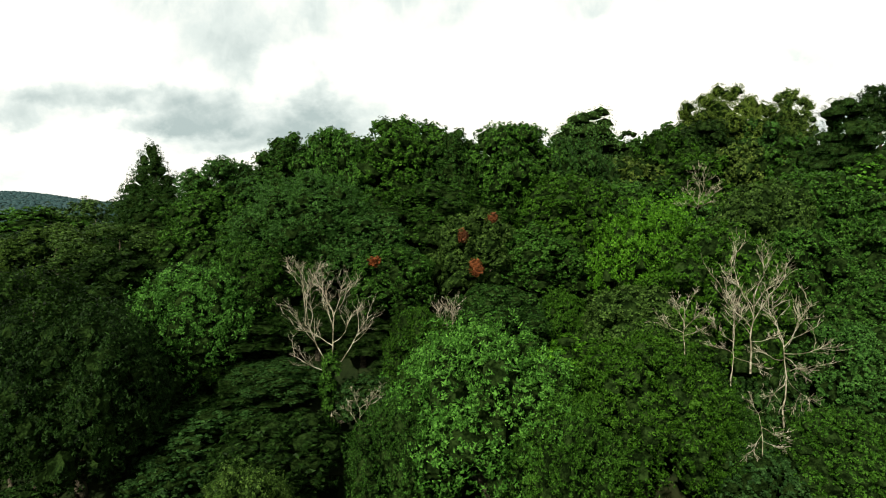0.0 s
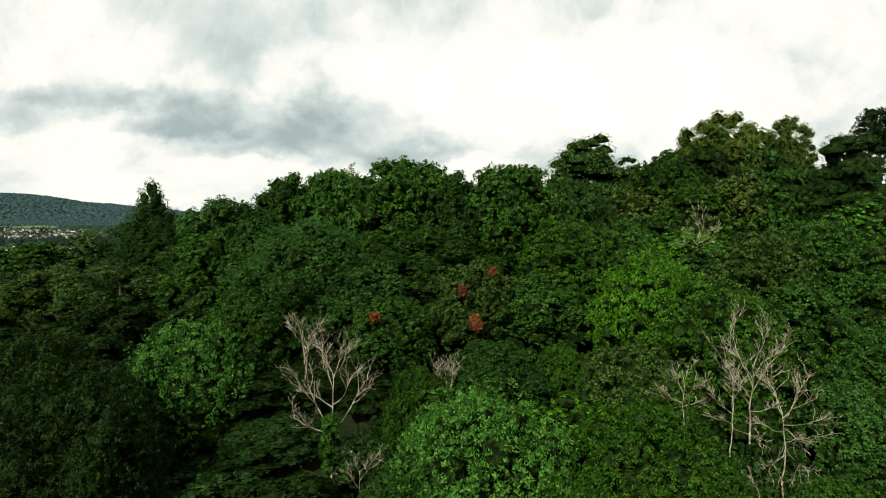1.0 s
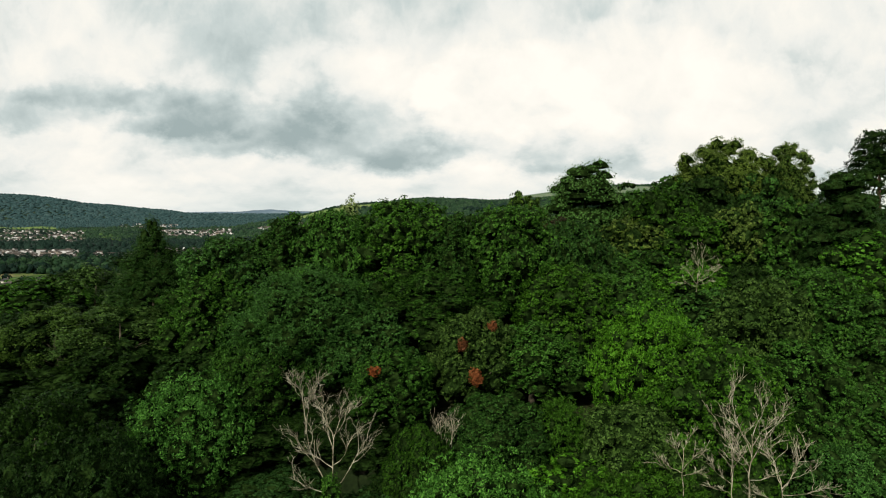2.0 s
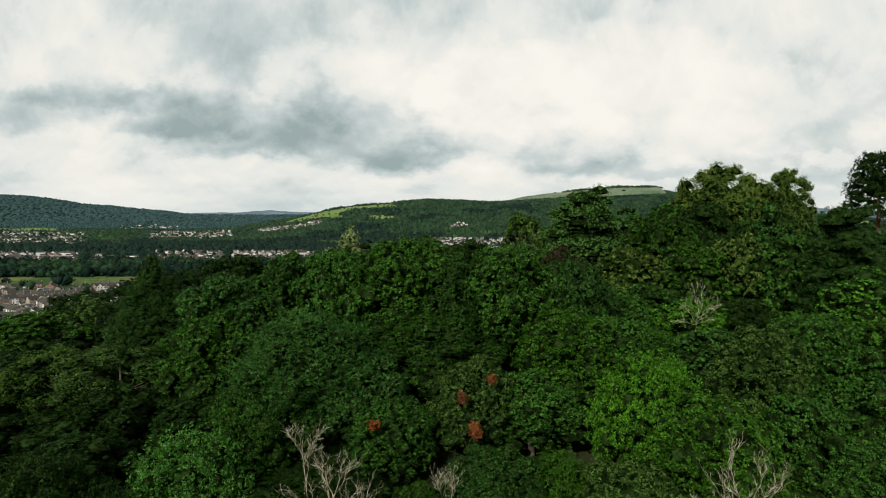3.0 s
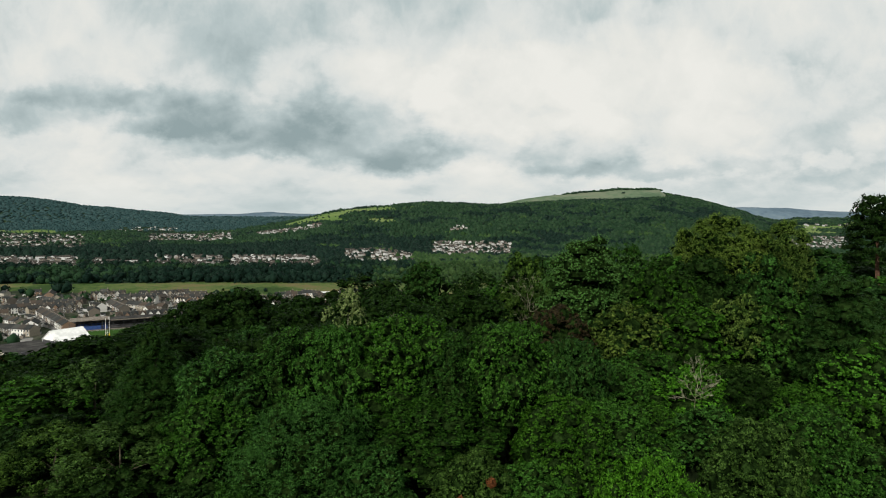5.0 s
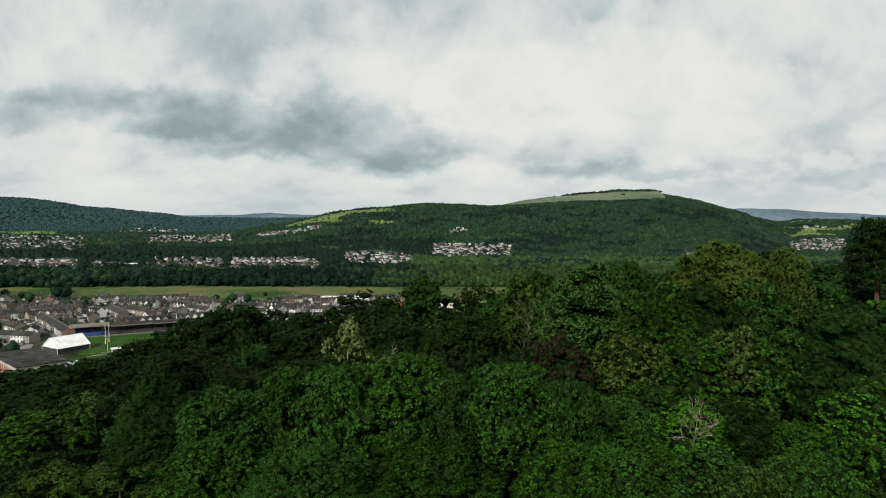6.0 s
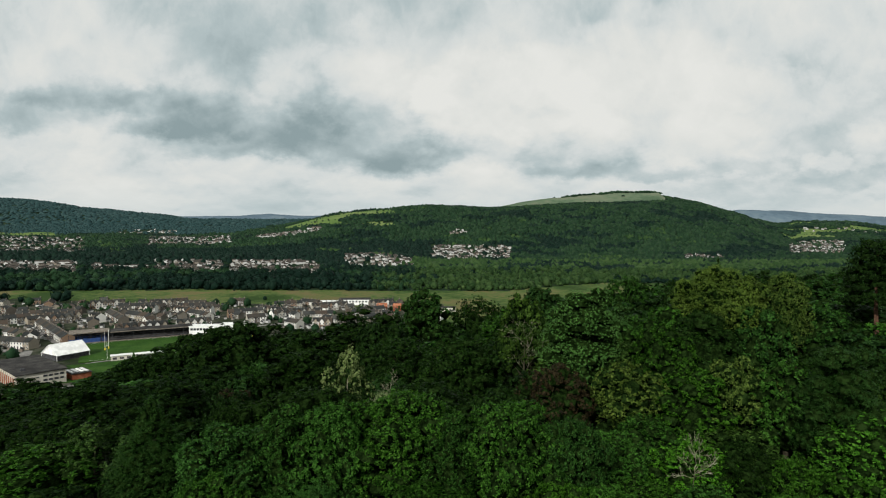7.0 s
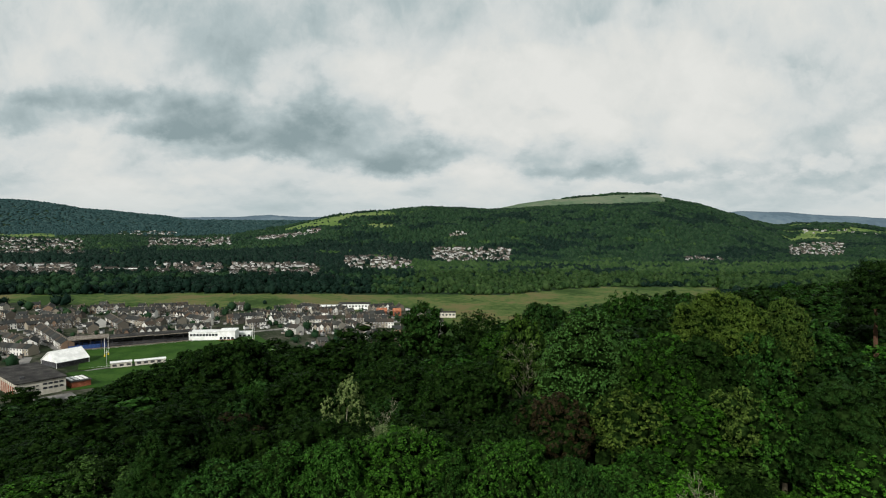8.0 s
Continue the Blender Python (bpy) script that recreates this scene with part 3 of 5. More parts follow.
plant("feather", "sunlit", 9.1, 46.7, -5.0, 2.7)
plant("broad", "sunlit", 11.9, 56.7, 5.1, 5.2)
plant("broad", "sunlit", 16.5, 57.7, 4.5, 5.5)
plant("broad", "gold", 27.9, 87.7, 10.2, 5.9)
plant("pine", "pine", 24.6, 101.7, 18.7, 8.0)
plant("pine", "pine", 32.3, 103.7, 15.5, 4.0)
plant("dome", "gold", 47.8, 102.7, 23.9, 8.4)
plant("dome", "gold", 57.6, 99.7, 23.0, 4.5)
plant("broad", "deep", 38.5, 98.7, 17.2, 6.6)
plant("cedar", "dark", 49.4, 72.7, 15.7, 5.2)
plant("column", "shade", 87.7, 119.7, 28.0, 5.7)
plant("broad", "gold", 42.2, 82.7, 12.1, 5.2)
plant("broad", "sunlit", 46.8, 79.7, 12.2, 5.7)
plant("broad", "sunlit", 35.9, 83.7, 10.2, 6.0)
plant("broad", "sunlit", 34.0, 53.7, 5.5, 5.2)
plant("broad", "fresh", 51.0, 69.7, 8.7, 6.7)
plant("broad", "olive", 28.8, 52.7, 4.1, 5.1)
plant("broad", "sunlit", 35.0, 50.7, 3.4, 5.4)
plant("broad", "sunlit", 28.1, 45.7, 0.4, 3.7)
# low on the left: shade again carried by the leaf colour
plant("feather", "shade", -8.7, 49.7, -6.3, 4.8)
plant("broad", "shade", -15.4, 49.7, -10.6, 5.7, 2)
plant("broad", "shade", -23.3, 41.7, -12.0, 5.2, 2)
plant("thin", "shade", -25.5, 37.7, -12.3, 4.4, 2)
plant("thin", "silver", -13.7, 84.6, 12.6, 3.6)
plant("thin", "silver", -6.7, 76.6, 8.9, 3.6)
plant("thin", "silver", -3.4, 75.6, 8.6, 2.5)
# beyond the ridge: mostly the shaded leaf, standing in for real shade
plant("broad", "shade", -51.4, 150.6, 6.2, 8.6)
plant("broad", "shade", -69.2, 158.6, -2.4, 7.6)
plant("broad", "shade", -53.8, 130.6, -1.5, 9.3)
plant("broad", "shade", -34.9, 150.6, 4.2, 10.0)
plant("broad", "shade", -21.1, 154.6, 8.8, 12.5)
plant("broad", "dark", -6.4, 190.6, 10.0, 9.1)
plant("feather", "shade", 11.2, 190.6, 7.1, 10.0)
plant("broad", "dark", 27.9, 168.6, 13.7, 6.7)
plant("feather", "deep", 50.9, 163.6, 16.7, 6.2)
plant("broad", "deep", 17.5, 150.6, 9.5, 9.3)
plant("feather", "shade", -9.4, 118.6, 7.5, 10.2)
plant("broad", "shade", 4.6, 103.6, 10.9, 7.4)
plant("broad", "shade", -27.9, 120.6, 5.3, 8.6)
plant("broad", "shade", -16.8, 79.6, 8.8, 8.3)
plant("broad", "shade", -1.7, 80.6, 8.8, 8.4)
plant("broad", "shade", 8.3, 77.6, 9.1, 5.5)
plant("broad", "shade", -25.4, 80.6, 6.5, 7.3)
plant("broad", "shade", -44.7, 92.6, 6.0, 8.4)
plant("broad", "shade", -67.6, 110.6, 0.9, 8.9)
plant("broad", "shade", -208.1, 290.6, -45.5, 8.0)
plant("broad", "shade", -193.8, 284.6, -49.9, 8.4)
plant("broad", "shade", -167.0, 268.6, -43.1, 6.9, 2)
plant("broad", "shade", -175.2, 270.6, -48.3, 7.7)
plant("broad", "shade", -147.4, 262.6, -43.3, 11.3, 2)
plant("broad", "deep", -24.1, 66.6, 7.9, 6.3)
plant("broad", "brown", 16.8, 87.6, 10.2, 5.4)
plant("thin", "olive", 16.2, 115.6, 11.4, 4.4)
plant("broad", "olive", 17.5, 125.6, 15.4, 6.0)
plant("broad", "deep", 35.1, 100.6, 15.4, 5.7)
plant("broad", "shade", 70.9, 132.6, 21.3, 5.7)
plant("spruce", "dark", 63.1, 135.6, 23.2, 3.0)
plant("broad", "deep", 106.7, 170.6, 15.1, 9.8)
plant("broad", "deep", 68.5, 118.6, 16.5, 7.3)
plant("broad", "deep", 72.2, 110.6, 15.6, 5.8)
plant("broad", "olive", 29.7, 98.6, 12.0, 5.6)
plant("broad", "shade", -95.1, 175.6, -13.9, 8.4, 2)
plant("broad", "shade", -50.8, 175.6, 1.2, 9.2)
plant("broad", "deep", 34.4, 140.6, 13.2, 7.4)
plant("broad", "shade", -13.8, 140.6, 7.8, 7.4)
plant("broad", "shade", 41.5, 95.6, 17.2, 6.8)
plant("broad", "deep", 51.7, 98.6, 18.1, 5.6)
plant("broad", "deep", 34.9, 92.6, 15.1, 5.7)
# low bushes added to fill gaps; their dark leaves stand in for shade
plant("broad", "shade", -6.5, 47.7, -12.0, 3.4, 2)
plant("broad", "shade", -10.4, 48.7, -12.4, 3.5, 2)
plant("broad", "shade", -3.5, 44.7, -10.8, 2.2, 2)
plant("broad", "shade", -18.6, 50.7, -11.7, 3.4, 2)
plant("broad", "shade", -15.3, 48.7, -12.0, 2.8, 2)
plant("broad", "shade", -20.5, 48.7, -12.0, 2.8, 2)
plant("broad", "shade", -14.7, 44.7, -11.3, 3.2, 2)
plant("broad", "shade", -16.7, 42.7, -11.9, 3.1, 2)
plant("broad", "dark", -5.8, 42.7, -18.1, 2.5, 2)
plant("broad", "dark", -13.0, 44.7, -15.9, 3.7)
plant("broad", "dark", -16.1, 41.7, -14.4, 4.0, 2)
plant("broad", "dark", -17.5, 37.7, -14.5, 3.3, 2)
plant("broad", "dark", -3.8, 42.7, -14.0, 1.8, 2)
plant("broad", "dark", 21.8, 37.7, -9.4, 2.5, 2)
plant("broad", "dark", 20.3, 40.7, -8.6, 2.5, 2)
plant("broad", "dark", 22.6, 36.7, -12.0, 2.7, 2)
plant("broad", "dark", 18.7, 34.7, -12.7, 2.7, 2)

plant("broad", "deep", 26.5, 76.0, 6.0, 5.0)
plant("broad", "sunlit", 20.5, 71.0, 5.4, 5.0)
plant("broad", "shade", -58.0, 150.0, 4.8, 8.0)
plant("broad", "shade", -65.8, 155.0, 2.3, 8.0)
plant("broad", "shade", -76.0, 160.0, -2.4, 8.0)
plant("broad", "shade", -86.0, 165.0, -6.6, 8.0)
plant("broad", "shade", -97.0, 172.0, -12.0, 8.0)

# the rest of the wood on the near hill: undergrowth and trees between them
rng = np.random.default_rng(5)
fill = []
for gy in np.arange(16, 330, 6.8):
    for gx in np.arange(-330, 330, 6.8):
        x, y = gx + rng.uniform(-2.4, 2.4), gy + rng.uniform(-2.4, 2.4)
        spread, up, tint, odd = rng.uniform(3.8, 5.6) * (1.3 if y > 135 else 1.0), rng.uniform(-1.8, 1.0), rng.random(), rng.random()
        foot = 0.8 * y - 0.45 * x
        if abs(x) > 0.8 * y + 12 or foot > 318 or 0.866 * y - 0.5 * x > 386 or (foot > 245 and x > -60):
            continue
        if (x < -183 and 236 < y < 284) or (x < -152 and 222 < y < 300):
            continue
        if (x + 213) ** 2 + (y - 336) ** 2 < 33 ** 2 or abs((y - 276) * 35 - (x + 205) * -24) / 42.4 < 9 and y > 268:
            continue
        if any((x - a) ** 2 + (y - b) ** 2 < (0.6 * (c + spread) if y > 135 else 0.5 * (c + spread) if y > 60 else 0.42 * (c + spread)) ** 2 for a, b, c in PLACED):
            continue
        PLACED.append((x, y, spread))
        fill.append((x, y, spread, up, tint, odd))
joined = []
for x, y, spread, up, tint, odd in fill:
    if (40 < y < 135 and (odd * 7.3) % 1 < 0.22) or (y > 135 and (odd * 7.3) % 1 < 0.28):
        continue
    # light and shade by leaf colour: darker leftward and beyond the ridge, lighter rightward
    leaf = "shade" if tint < max(0.85 * float(ease(18, -22, x)), 0.6 * float(ease(70, 95, y))) else ("sunlit" if x > 6 else "deep") if tint < 0.66 else "olive" if tint < 0.84 else "dark" if tint < 0.92 else "brown" if tint < 0.96 else "fresh" if x > 8 else "deep"
    z = float(ground(x, y))
    if y > 135:
        joined.append((x, y, z, spread, 12.5 + up - 3.0 * float(ease(-20, -60, x))))
        continue
    low = (4.0 if x < -45 else 0.0) + 2.4 if y > 95 else 6.5 if y < 42 else 5.4 if y < 62 else 3.6
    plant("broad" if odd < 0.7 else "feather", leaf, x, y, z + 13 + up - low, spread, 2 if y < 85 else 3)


def merge(name, shapes, spots, mat, inner=None):
    """One mesh out of many placed copies of a few shapes (co, lumps, leaves); spots: x, y, z, radius scale, height scale, turn, shape."""
    cos, tris, blades, base = [], [], [], 0
    for x, y, z, sx, sz, w, k in spots:
        co, tri, blade = shapes[k % len(shapes)]
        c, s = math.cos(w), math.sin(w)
        cos.append(np.stack([x + sx * (co[:, 0] * c - co[:, 1] * s), y + sx * (co[:, 0] * s + co[:, 1] * c), z + sz * co[:, 2]], 1))
        tris.append(tri + base)
        blades.append(blade + base)
        base += len(co)
    co, tri, blade = np.concatenate(cos), np.concatenate(tris), np.concatenate(blades)
    me = bpy.data.meshes.new(name)
    me.vertices.add(len(co))
    me.vertices.foreach_set("co", co.astype(np.float32).ravel())
    loops = np.concatenate([tri.ravel(), blade.ravel()])
    me.loops.add(len(loops))
    me.loops.foreach_set("vertex_index", loops.astype(np.int32))
    start = np.arange(len(tri) + len(blade)) * 3
    me.polygons.add(len(start))
    me.polygons.foreach_set("loop_start", start.astype(np.int32))
    me.materials.append(mat)
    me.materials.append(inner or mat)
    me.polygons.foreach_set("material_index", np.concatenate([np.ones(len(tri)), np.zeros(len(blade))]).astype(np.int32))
    me.update(calc_edges=True)
    return me


def soft_tree(rng, leaves, size, lumps, level=1):
    return crown_shape(round_lumps(rng, 5, 0.8, 14, lumps, (0.24, 0.42)), leaves, size, rng, centre=(0, 0, 6), tuft=0.75, per=12, level=level)


rng = np.random.default_rng(8)
shapes = [soft_tree(rng, 860, 0.92, 13) for _ in range(5)]
# mostly dark leaves: the slope's shade is put into their colour
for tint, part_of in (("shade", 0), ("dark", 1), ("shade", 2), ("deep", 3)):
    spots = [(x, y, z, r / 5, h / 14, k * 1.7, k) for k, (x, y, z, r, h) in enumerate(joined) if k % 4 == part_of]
    ob = tagged(new("woodland", merge("woodland", shapes, spots, LEAF[tint], SHADED_CORE)), TINTS[tint] + " tree crowns of the wood down the slope", "woodland", kind="stuff")

# unseen trees behind and beside the start, added to cast shade on the slope
spots = []
for gy in np.arange(-64, 16, 11.0):
    for gx in np.arange(-90, 91, 11.0):
        x, y = gx + rng.uniform(-2.4, 2.4), gy + rng.uniform(-2.4, 2.4)
        if math.hypot(x, y) > 13 and not (abs(x) < 0.8 * y + 12 and y > 2):
            spots.append((x, y, float(ground(x, y)), rng.uniform(1.2, 1.5), rng.uniform(0.92, 1.2), rng.uniform(0, 6.28), int(rng.integers(5))))
tagged(new("woodland", merge("woodland", shapes, spots, LEAF["deep"], SHADED_CORE)), "deep green tree crowns added unseen behind the start for shade", "woodland", kind="stuff")

# ---- the valley ----


def part(name, bm, mat, parent, label=""):
    me = bpy.data.meshes.new(name)
    bm.to_mesh(me)
    bm.free()
    me.materials.append(mat)
    return child(name, me, parent, label)


def box(bm, x0, y0, z0, x1, y1, z1):
    v = [bm.verts.new(p) for p in ((x0, y0, z0), (x1, y0, z0), (x1, y1, z0), (x0, y1, z0), (x0, y0, z1), (x1, y0, z1), (x1, y1, z1), (x0, y1, z1))]
    for f in ((0, 3, 2, 1), (4, 5, 6, 7), (0, 1, 5, 4), (1, 2, 6, 5), (2, 3, 7, 6), (3, 0, 4, 7)):
        bm.faces.new([v[k] for k in f])
    return bm


def boxes(*list_of):
    bm = bmesh.new()
    for b in list_of:
        box(bm, *b)
    return bm


def prism(outline, y0, y1):
    """An outline of (x, z) drawn out from y0 to y1."""
    bm = bmesh.new()
    a = [bm.verts.new((x, y0, z)) for x, z in outline]
    b = [bm.verts.new((x, y1, z)) for x, z in outline]
    bm.faces.new(a)
    bm.faces.new(b[::-1])
    for k in range(len(outline)):
        m = (k + 1) % len(outline)
        bm.faces.new((a[m], a[k], b[k], b[m]))
    return bm


def painted(name, colours, rough=0.8):
    """Walls or roofs of which each house has one colour of several, with stains."""
    m, n = material(name)
    rnd = n.add("ShaderNodeObjectInfo").outputs["Random"]
    at = n.add("ShaderNodeTexCoord").outputs["Object"]
    ramp = n.add("ShaderNodeValToRGB", {0: rnd})
    ramp.color_ramp.interpolation = "CONSTANT"
    e = ramp.color_ramp.elements
    while len(e) < len(colours):
        e.new(0.5)
    for k, c in enumerate(colours):
        e[k].position, e[k].color = k / len(colours), (*c, 1)
    dirt = n.math("MULTIPLY_ADD", n.noise(at, 0.9, 5.0), 0.5, 0.72)
    col = n.mix(1.0, ramp.outputs[0], n.add("ShaderNodeCombineColor", {0: dirt, 1: dirt, 2: dirt}).outputs[0], "MULTIPLY")
    p = n.add("ShaderNodeBsdfPrincipled", {"Base Color": col, "Roughness": rough, "Specular IOR Level": 0.05})
    n.add("ShaderNodeOutputMaterial", {0: p.outputs[0]})
    return m


WALLS = painted("house_walls", [(0.42, 0.41, 0.37), (0.10, 0.09, 0.075), (0.60, 0.59, 0.55), (0.12, 0.105, 0.085), (0.26, 0.23, 0.18), (0.64, 0.63, 0.59), (0.09, 0.08, 0.068), (0.19, 0.13, 0.09), (0.13, 0.12, 0.10), (0.34, 0.32, 0.27)])
ROOFS = painted("house_roofs", [(0.028, 0.030, 0.029), (0.038, 0.038, 0.034), (0.034, 0.036, 0.035), (0.048, 0.043, 0.037), (0.052, 0.053, 0.049), (0.031, 0.033, 0.032), (0.060, 0.047, 0.037)], 0.8)
STONE = surface("dark_stone", [(0.3, (0.10, 0.085, 0.07)), (0.55, (0.17, 0.15, 0.125)), (0.8, (0.25, 0.22, 0.19))], 0.8)
GLASS = surface("window_glass", [(0.3, (0.02, 0.025, 0.03)), (0.7, (0.04, 0.045, 0.05))], 0.5, 0.15, 0.0, spec=0.5)
WHITE = surface("white_paint", [(0.3, (0.62, 0.62, 0.60)), (0.6, (0.76, 0.76, 0.74)), (0.8, (0.82, 0.82, 0.80))], 0.25, 0.6)
CREAM = surface("cream_render", [(0.3, (0.3910, 0.3655, 0.3060)), (0.6, (0.4930, 0.4675, 0.3995)), (0.8, (0.5610, 0.5355, 0.4675))], 0.3, 0.8)
BRICK = surface("red_brick", [(0.3, (0.1500, 0.0488, 0.0263)), (0.55, (0.2250, 0.0750, 0.0413)), (0.8, (0.2850, 0.1125, 0.0638))], 0.5, 0.85)
TILE = surface("red_tiles", [(0.3, (0.22, 0.08, 0.045)), (0.6, (0.33, 0.13, 0.07)), (0.8, (0.42, 0.19, 0.11))], 0.5, 0.8)
FELT = surface("dark_roof_felt", [(0.3, (0.0224, 0.0216, 0.0208)), (0.55, (0.0400, 0.0384, 0.0360)), (0.8, (0.0680, 0.0640, 0.0592))], 0.15, 0.85)
STEEL = surface("dark_steel", [(0.3, (0.03, 0.03, 0.032)), (0.7, (0.07, 0.07, 0.075))], 0.6, 0.6)
SEATS = surface("blue_seats", [(0.3, (0.02, 0.04, 0.12)), (0.7, (0.04, 0.08, 0.22))], 1.5, 0.6)
TURF = surface("mown_turf", [(0.3, (0.0174, 0.0483, 0.0059)), (0.5, (0.0242, 0.0628, 0.0084)), (0.75, (0.0362, 0.0797, 0.0126))], 0.06, 0.9, 0.2, 0.6)
TARMAC = surface("tarmac", [(0.3, (0.1155, 0.1102, 0.1050)), (0.55, (0.1785, 0.1733, 0.1628)), (0.8, (0.2520, 0.2415, 0.2205))], 0.12, 0.9)
YELLOW = surface("yellow_padding", [(0.3, (0.55, 0.38, 0.03)), (0.7, (0.7, 0.5, 0.05))], 1.0, 0.6)

HOUSES = {}


def house_model(kind):
    """A two-storey house, 1: terraced with a plain roof, 2: terraced with a front gable, 3: detached. It faces -y."""
    if kind in HOUSES:
        return HOUSES[kind], True
    w, d, eaves, ridge = ((5.4, 8.4, 5.2, 7.7), (5.4, 8.4, 5.6, 8.3), (7.4, 7.0, 4.6, 7.0))[kind - 1]
    h = new("house")
    bm = prism([(-d / 2, -1), (d / 2, -1), (d / 2, eaves), (0, ridge), (-d / 2, eaves)], -w / 2, w / 2)
    bmesh.ops.rotate(bm, verts=bm.verts, cent=(0, 0, 0), matrix=Matrix.Rotation(math.pi / 2, 3, "Z"))
    wall = part("wall", bm, WALLS, h)
    o, t = 0.35, 0.22
    sl = (ridge - eaves) / (d / 2)
    bm = prism([(-d / 2 - o, eaves - o * sl + 0.03), (0, ridge + 0.03), (d / 2 + o, eaves - o * sl + 0.03), (d / 2 + o, eaves - o * sl + t + 0.03), (0, ridge + t + 0.03), (-d / 2 - o, eaves - o * sl + t + 0.03)], -w / 2 - (o if kind == 3 else 0), w / 2 + (o if kind == 3 else 0))
    bmesh.ops.rotate(bm, verts=bm.verts, cent=(0, 0, 0), matrix=Matrix.Rotation(math.pi / 2, 3, "Z"))
    roof = part("roof", bm, ROOFS, h)
    part("chimney", boxes((w / 2 - 0.9, -0.35, ridge - 0.6, w / 2 - 0.1, 0.35, ridge + 1.3), (w / 2 - 0.75, -0.2, ridge + 1.3, w / 2 - 0.5, 0.05, ridge + 1.7)), STONE, roof)
    if kind == 2:
        part("gable", prism([(-1.7, 3.0), (1.7, 3.0), (1.7, eaves + 0.3), (0, eaves + 2.3), (-1.7, eaves + 0.3)], -d / 2 - 0.5, -d / 4), WALLS, h, "pointed front gable")
        part("gable_roof", prism([(-2.0, eaves), (0, eaves + 2.36), (2.0, eaves), (2.0, eaves + 0.22), (0, eaves + 2.6), (-2.0, eaves + 0.22)], -d / 2 - 0.75, -0.6), ROOFS, roof)
    f, b = -d / 2, d / 2
    front = f - (0.5 if kind == 2 else 0)
    spots = [(-w / 4, 3.4, front if kind == 2 else f), (w / 4, 3.4, front if kind == 2 else f), (w / 4, 0.9, f)]
    for x, z, y in spots:
        win = part("window", boxes((x - 0.6, y - 0.06, z - 0.05, x + 0.6, y + 0.05, z + 1.45)), WHITE, h, "white window frame")
        part("pane", boxes((x - 0.5, y - 0.09, z + 0.05, x + 0.5, y - 0.05, z + 1.35)), GLASS, win)
    for x, z in ((-w / 4, 3.3), (w / 4, 3.3), (0, 0.8)):
        part("window", boxes((x - 0.5, b - 0.05, z, x + 0.5, b + 0.06, z + 1.3)), GLASS, h, "dark rear window")
    part("door", boxes((-w / 4 - 0.5, f - 0.07, -0.1, -w / 4 + 0.5, f + 0.05, 2.05)), STEEL, h)
    HOUSES[kind] = h
    return h, False


BUILT = []


def house(kind, x, y, turn, group="houses of the town", label=""):
    src, used = house_model(kind)
    m = pose(x, y, float(ground(x, y)), 0, 0, turn)
    ob = copy_thing(src, m) if used else src
    ob.matrix_basis = m
    BUILT.append((x, y))
    words = ("slate-roofed terraced house with rendered walls", "slate-roofed terraced house with a pointed front gable", "detached house with a pitched roof and chimney")[kind - 1]
    return tagged(ob, label or words, "house", group)


def terrace(kind, x0, y0, x1, y1):
    """A row of houses from one end to the other; the fronts are on the right of that way."""
    long = math.hypot(x1 - x0, y1 - y0)
    n = max(2, round(long / 5.4))
    turn = math.degrees(math.atan2(y1 - y0, x1 - x0))
    for k in range(n):
        f = (k + 0.5) / n
        house(kind, x0 + (x1 - x0) * f, y0 + (y1 - y0) * f, turn, "terraced houses of the town")


TERRACES = [
    (1, -346, 506, -274, 430), (1, -330, 424, -288, 414), (2, -262, 469, -229, 490), (2, -224, 494, -200, 508),
    (1, -293, 550, -262, 530), (1, -318, 562, -280, 516), (1, -360, 470, -322, 448), (1, -205, 560, -176, 575), (2, -184, 590, -143, 560),
    (1, -178, 620, -150, 628), (1, -130, 548, -104, 556), (1, -92, 560, -52, 556), (1, -240, 560, -214, 540), (1, -395, 545, -350, 560),
    (1, -400, 500, -372, 530), (2, -160, 548, -130, 575), (1, -330, 600, -290, 610), (1, -270, 600, -236, 612),
]
for row in TERRACES:
    terrace(*row)

E_WAY, N_WAY = Vector((0.866, 0.5, 0)), Vector((-0.5, 0.866, 0))      # along and across the pitch


def on_pitch(e, n, z=0.0):
    p = E_WAY * e + N_WAY * n
    return p.x, p.y, FLOOR + z


rng = np.random.default_rng(11)


def free(x, y, gap):
    e, n = x * 0.866 + y * 0.5, -x * 0.5 + y * 0.866
    if (-40 < e < 130 and 395 < n < 532) or float(hill_share(x, y)) > 0.02 or land_use(np.array([x]), np.array([y]))[0] != 2:
        return False
    return all((x - a) ** 2 + (y - b) ** 2 > gap ** 2 for a, b in BUILT)


# more terraces between them, then single houses
for _ in range(900):
    u, y = rng.uniform(-0.80, 0.04), rng.uniform(430, 650)
    x, turn, n, kind = u * y, float(rng.choice([-36, 30, 30, -60, 2])) + rng.uniform(-4, 4), int(rng.integers(3, 8)), 1 if rng.random() < 0.6 else 2
    c, s = math.cos(math.radians(turn)), math.sin(math.radians(turn))
    row = [(x + c * 5.4 * k, y + s * 5.4 * k) for k in range(n)]
    if len(BUILT) < 285 and all(free(a, b, 11.5) for a, b in row):
        for a, b in row:
            house(kind, a, b, turn, "terraced houses of the town")
for _ in range(900):
    u, y = rng.uniform(-0.80, 0.06), rng.uniform(440, 655)
    if len(BUILT) < 335 and free(u * y, y, 9.0):
        house(3, u * y, y, float(rng.choice([-28, 62, 30, 120, 0])) + rng.uniform(-6, 6))


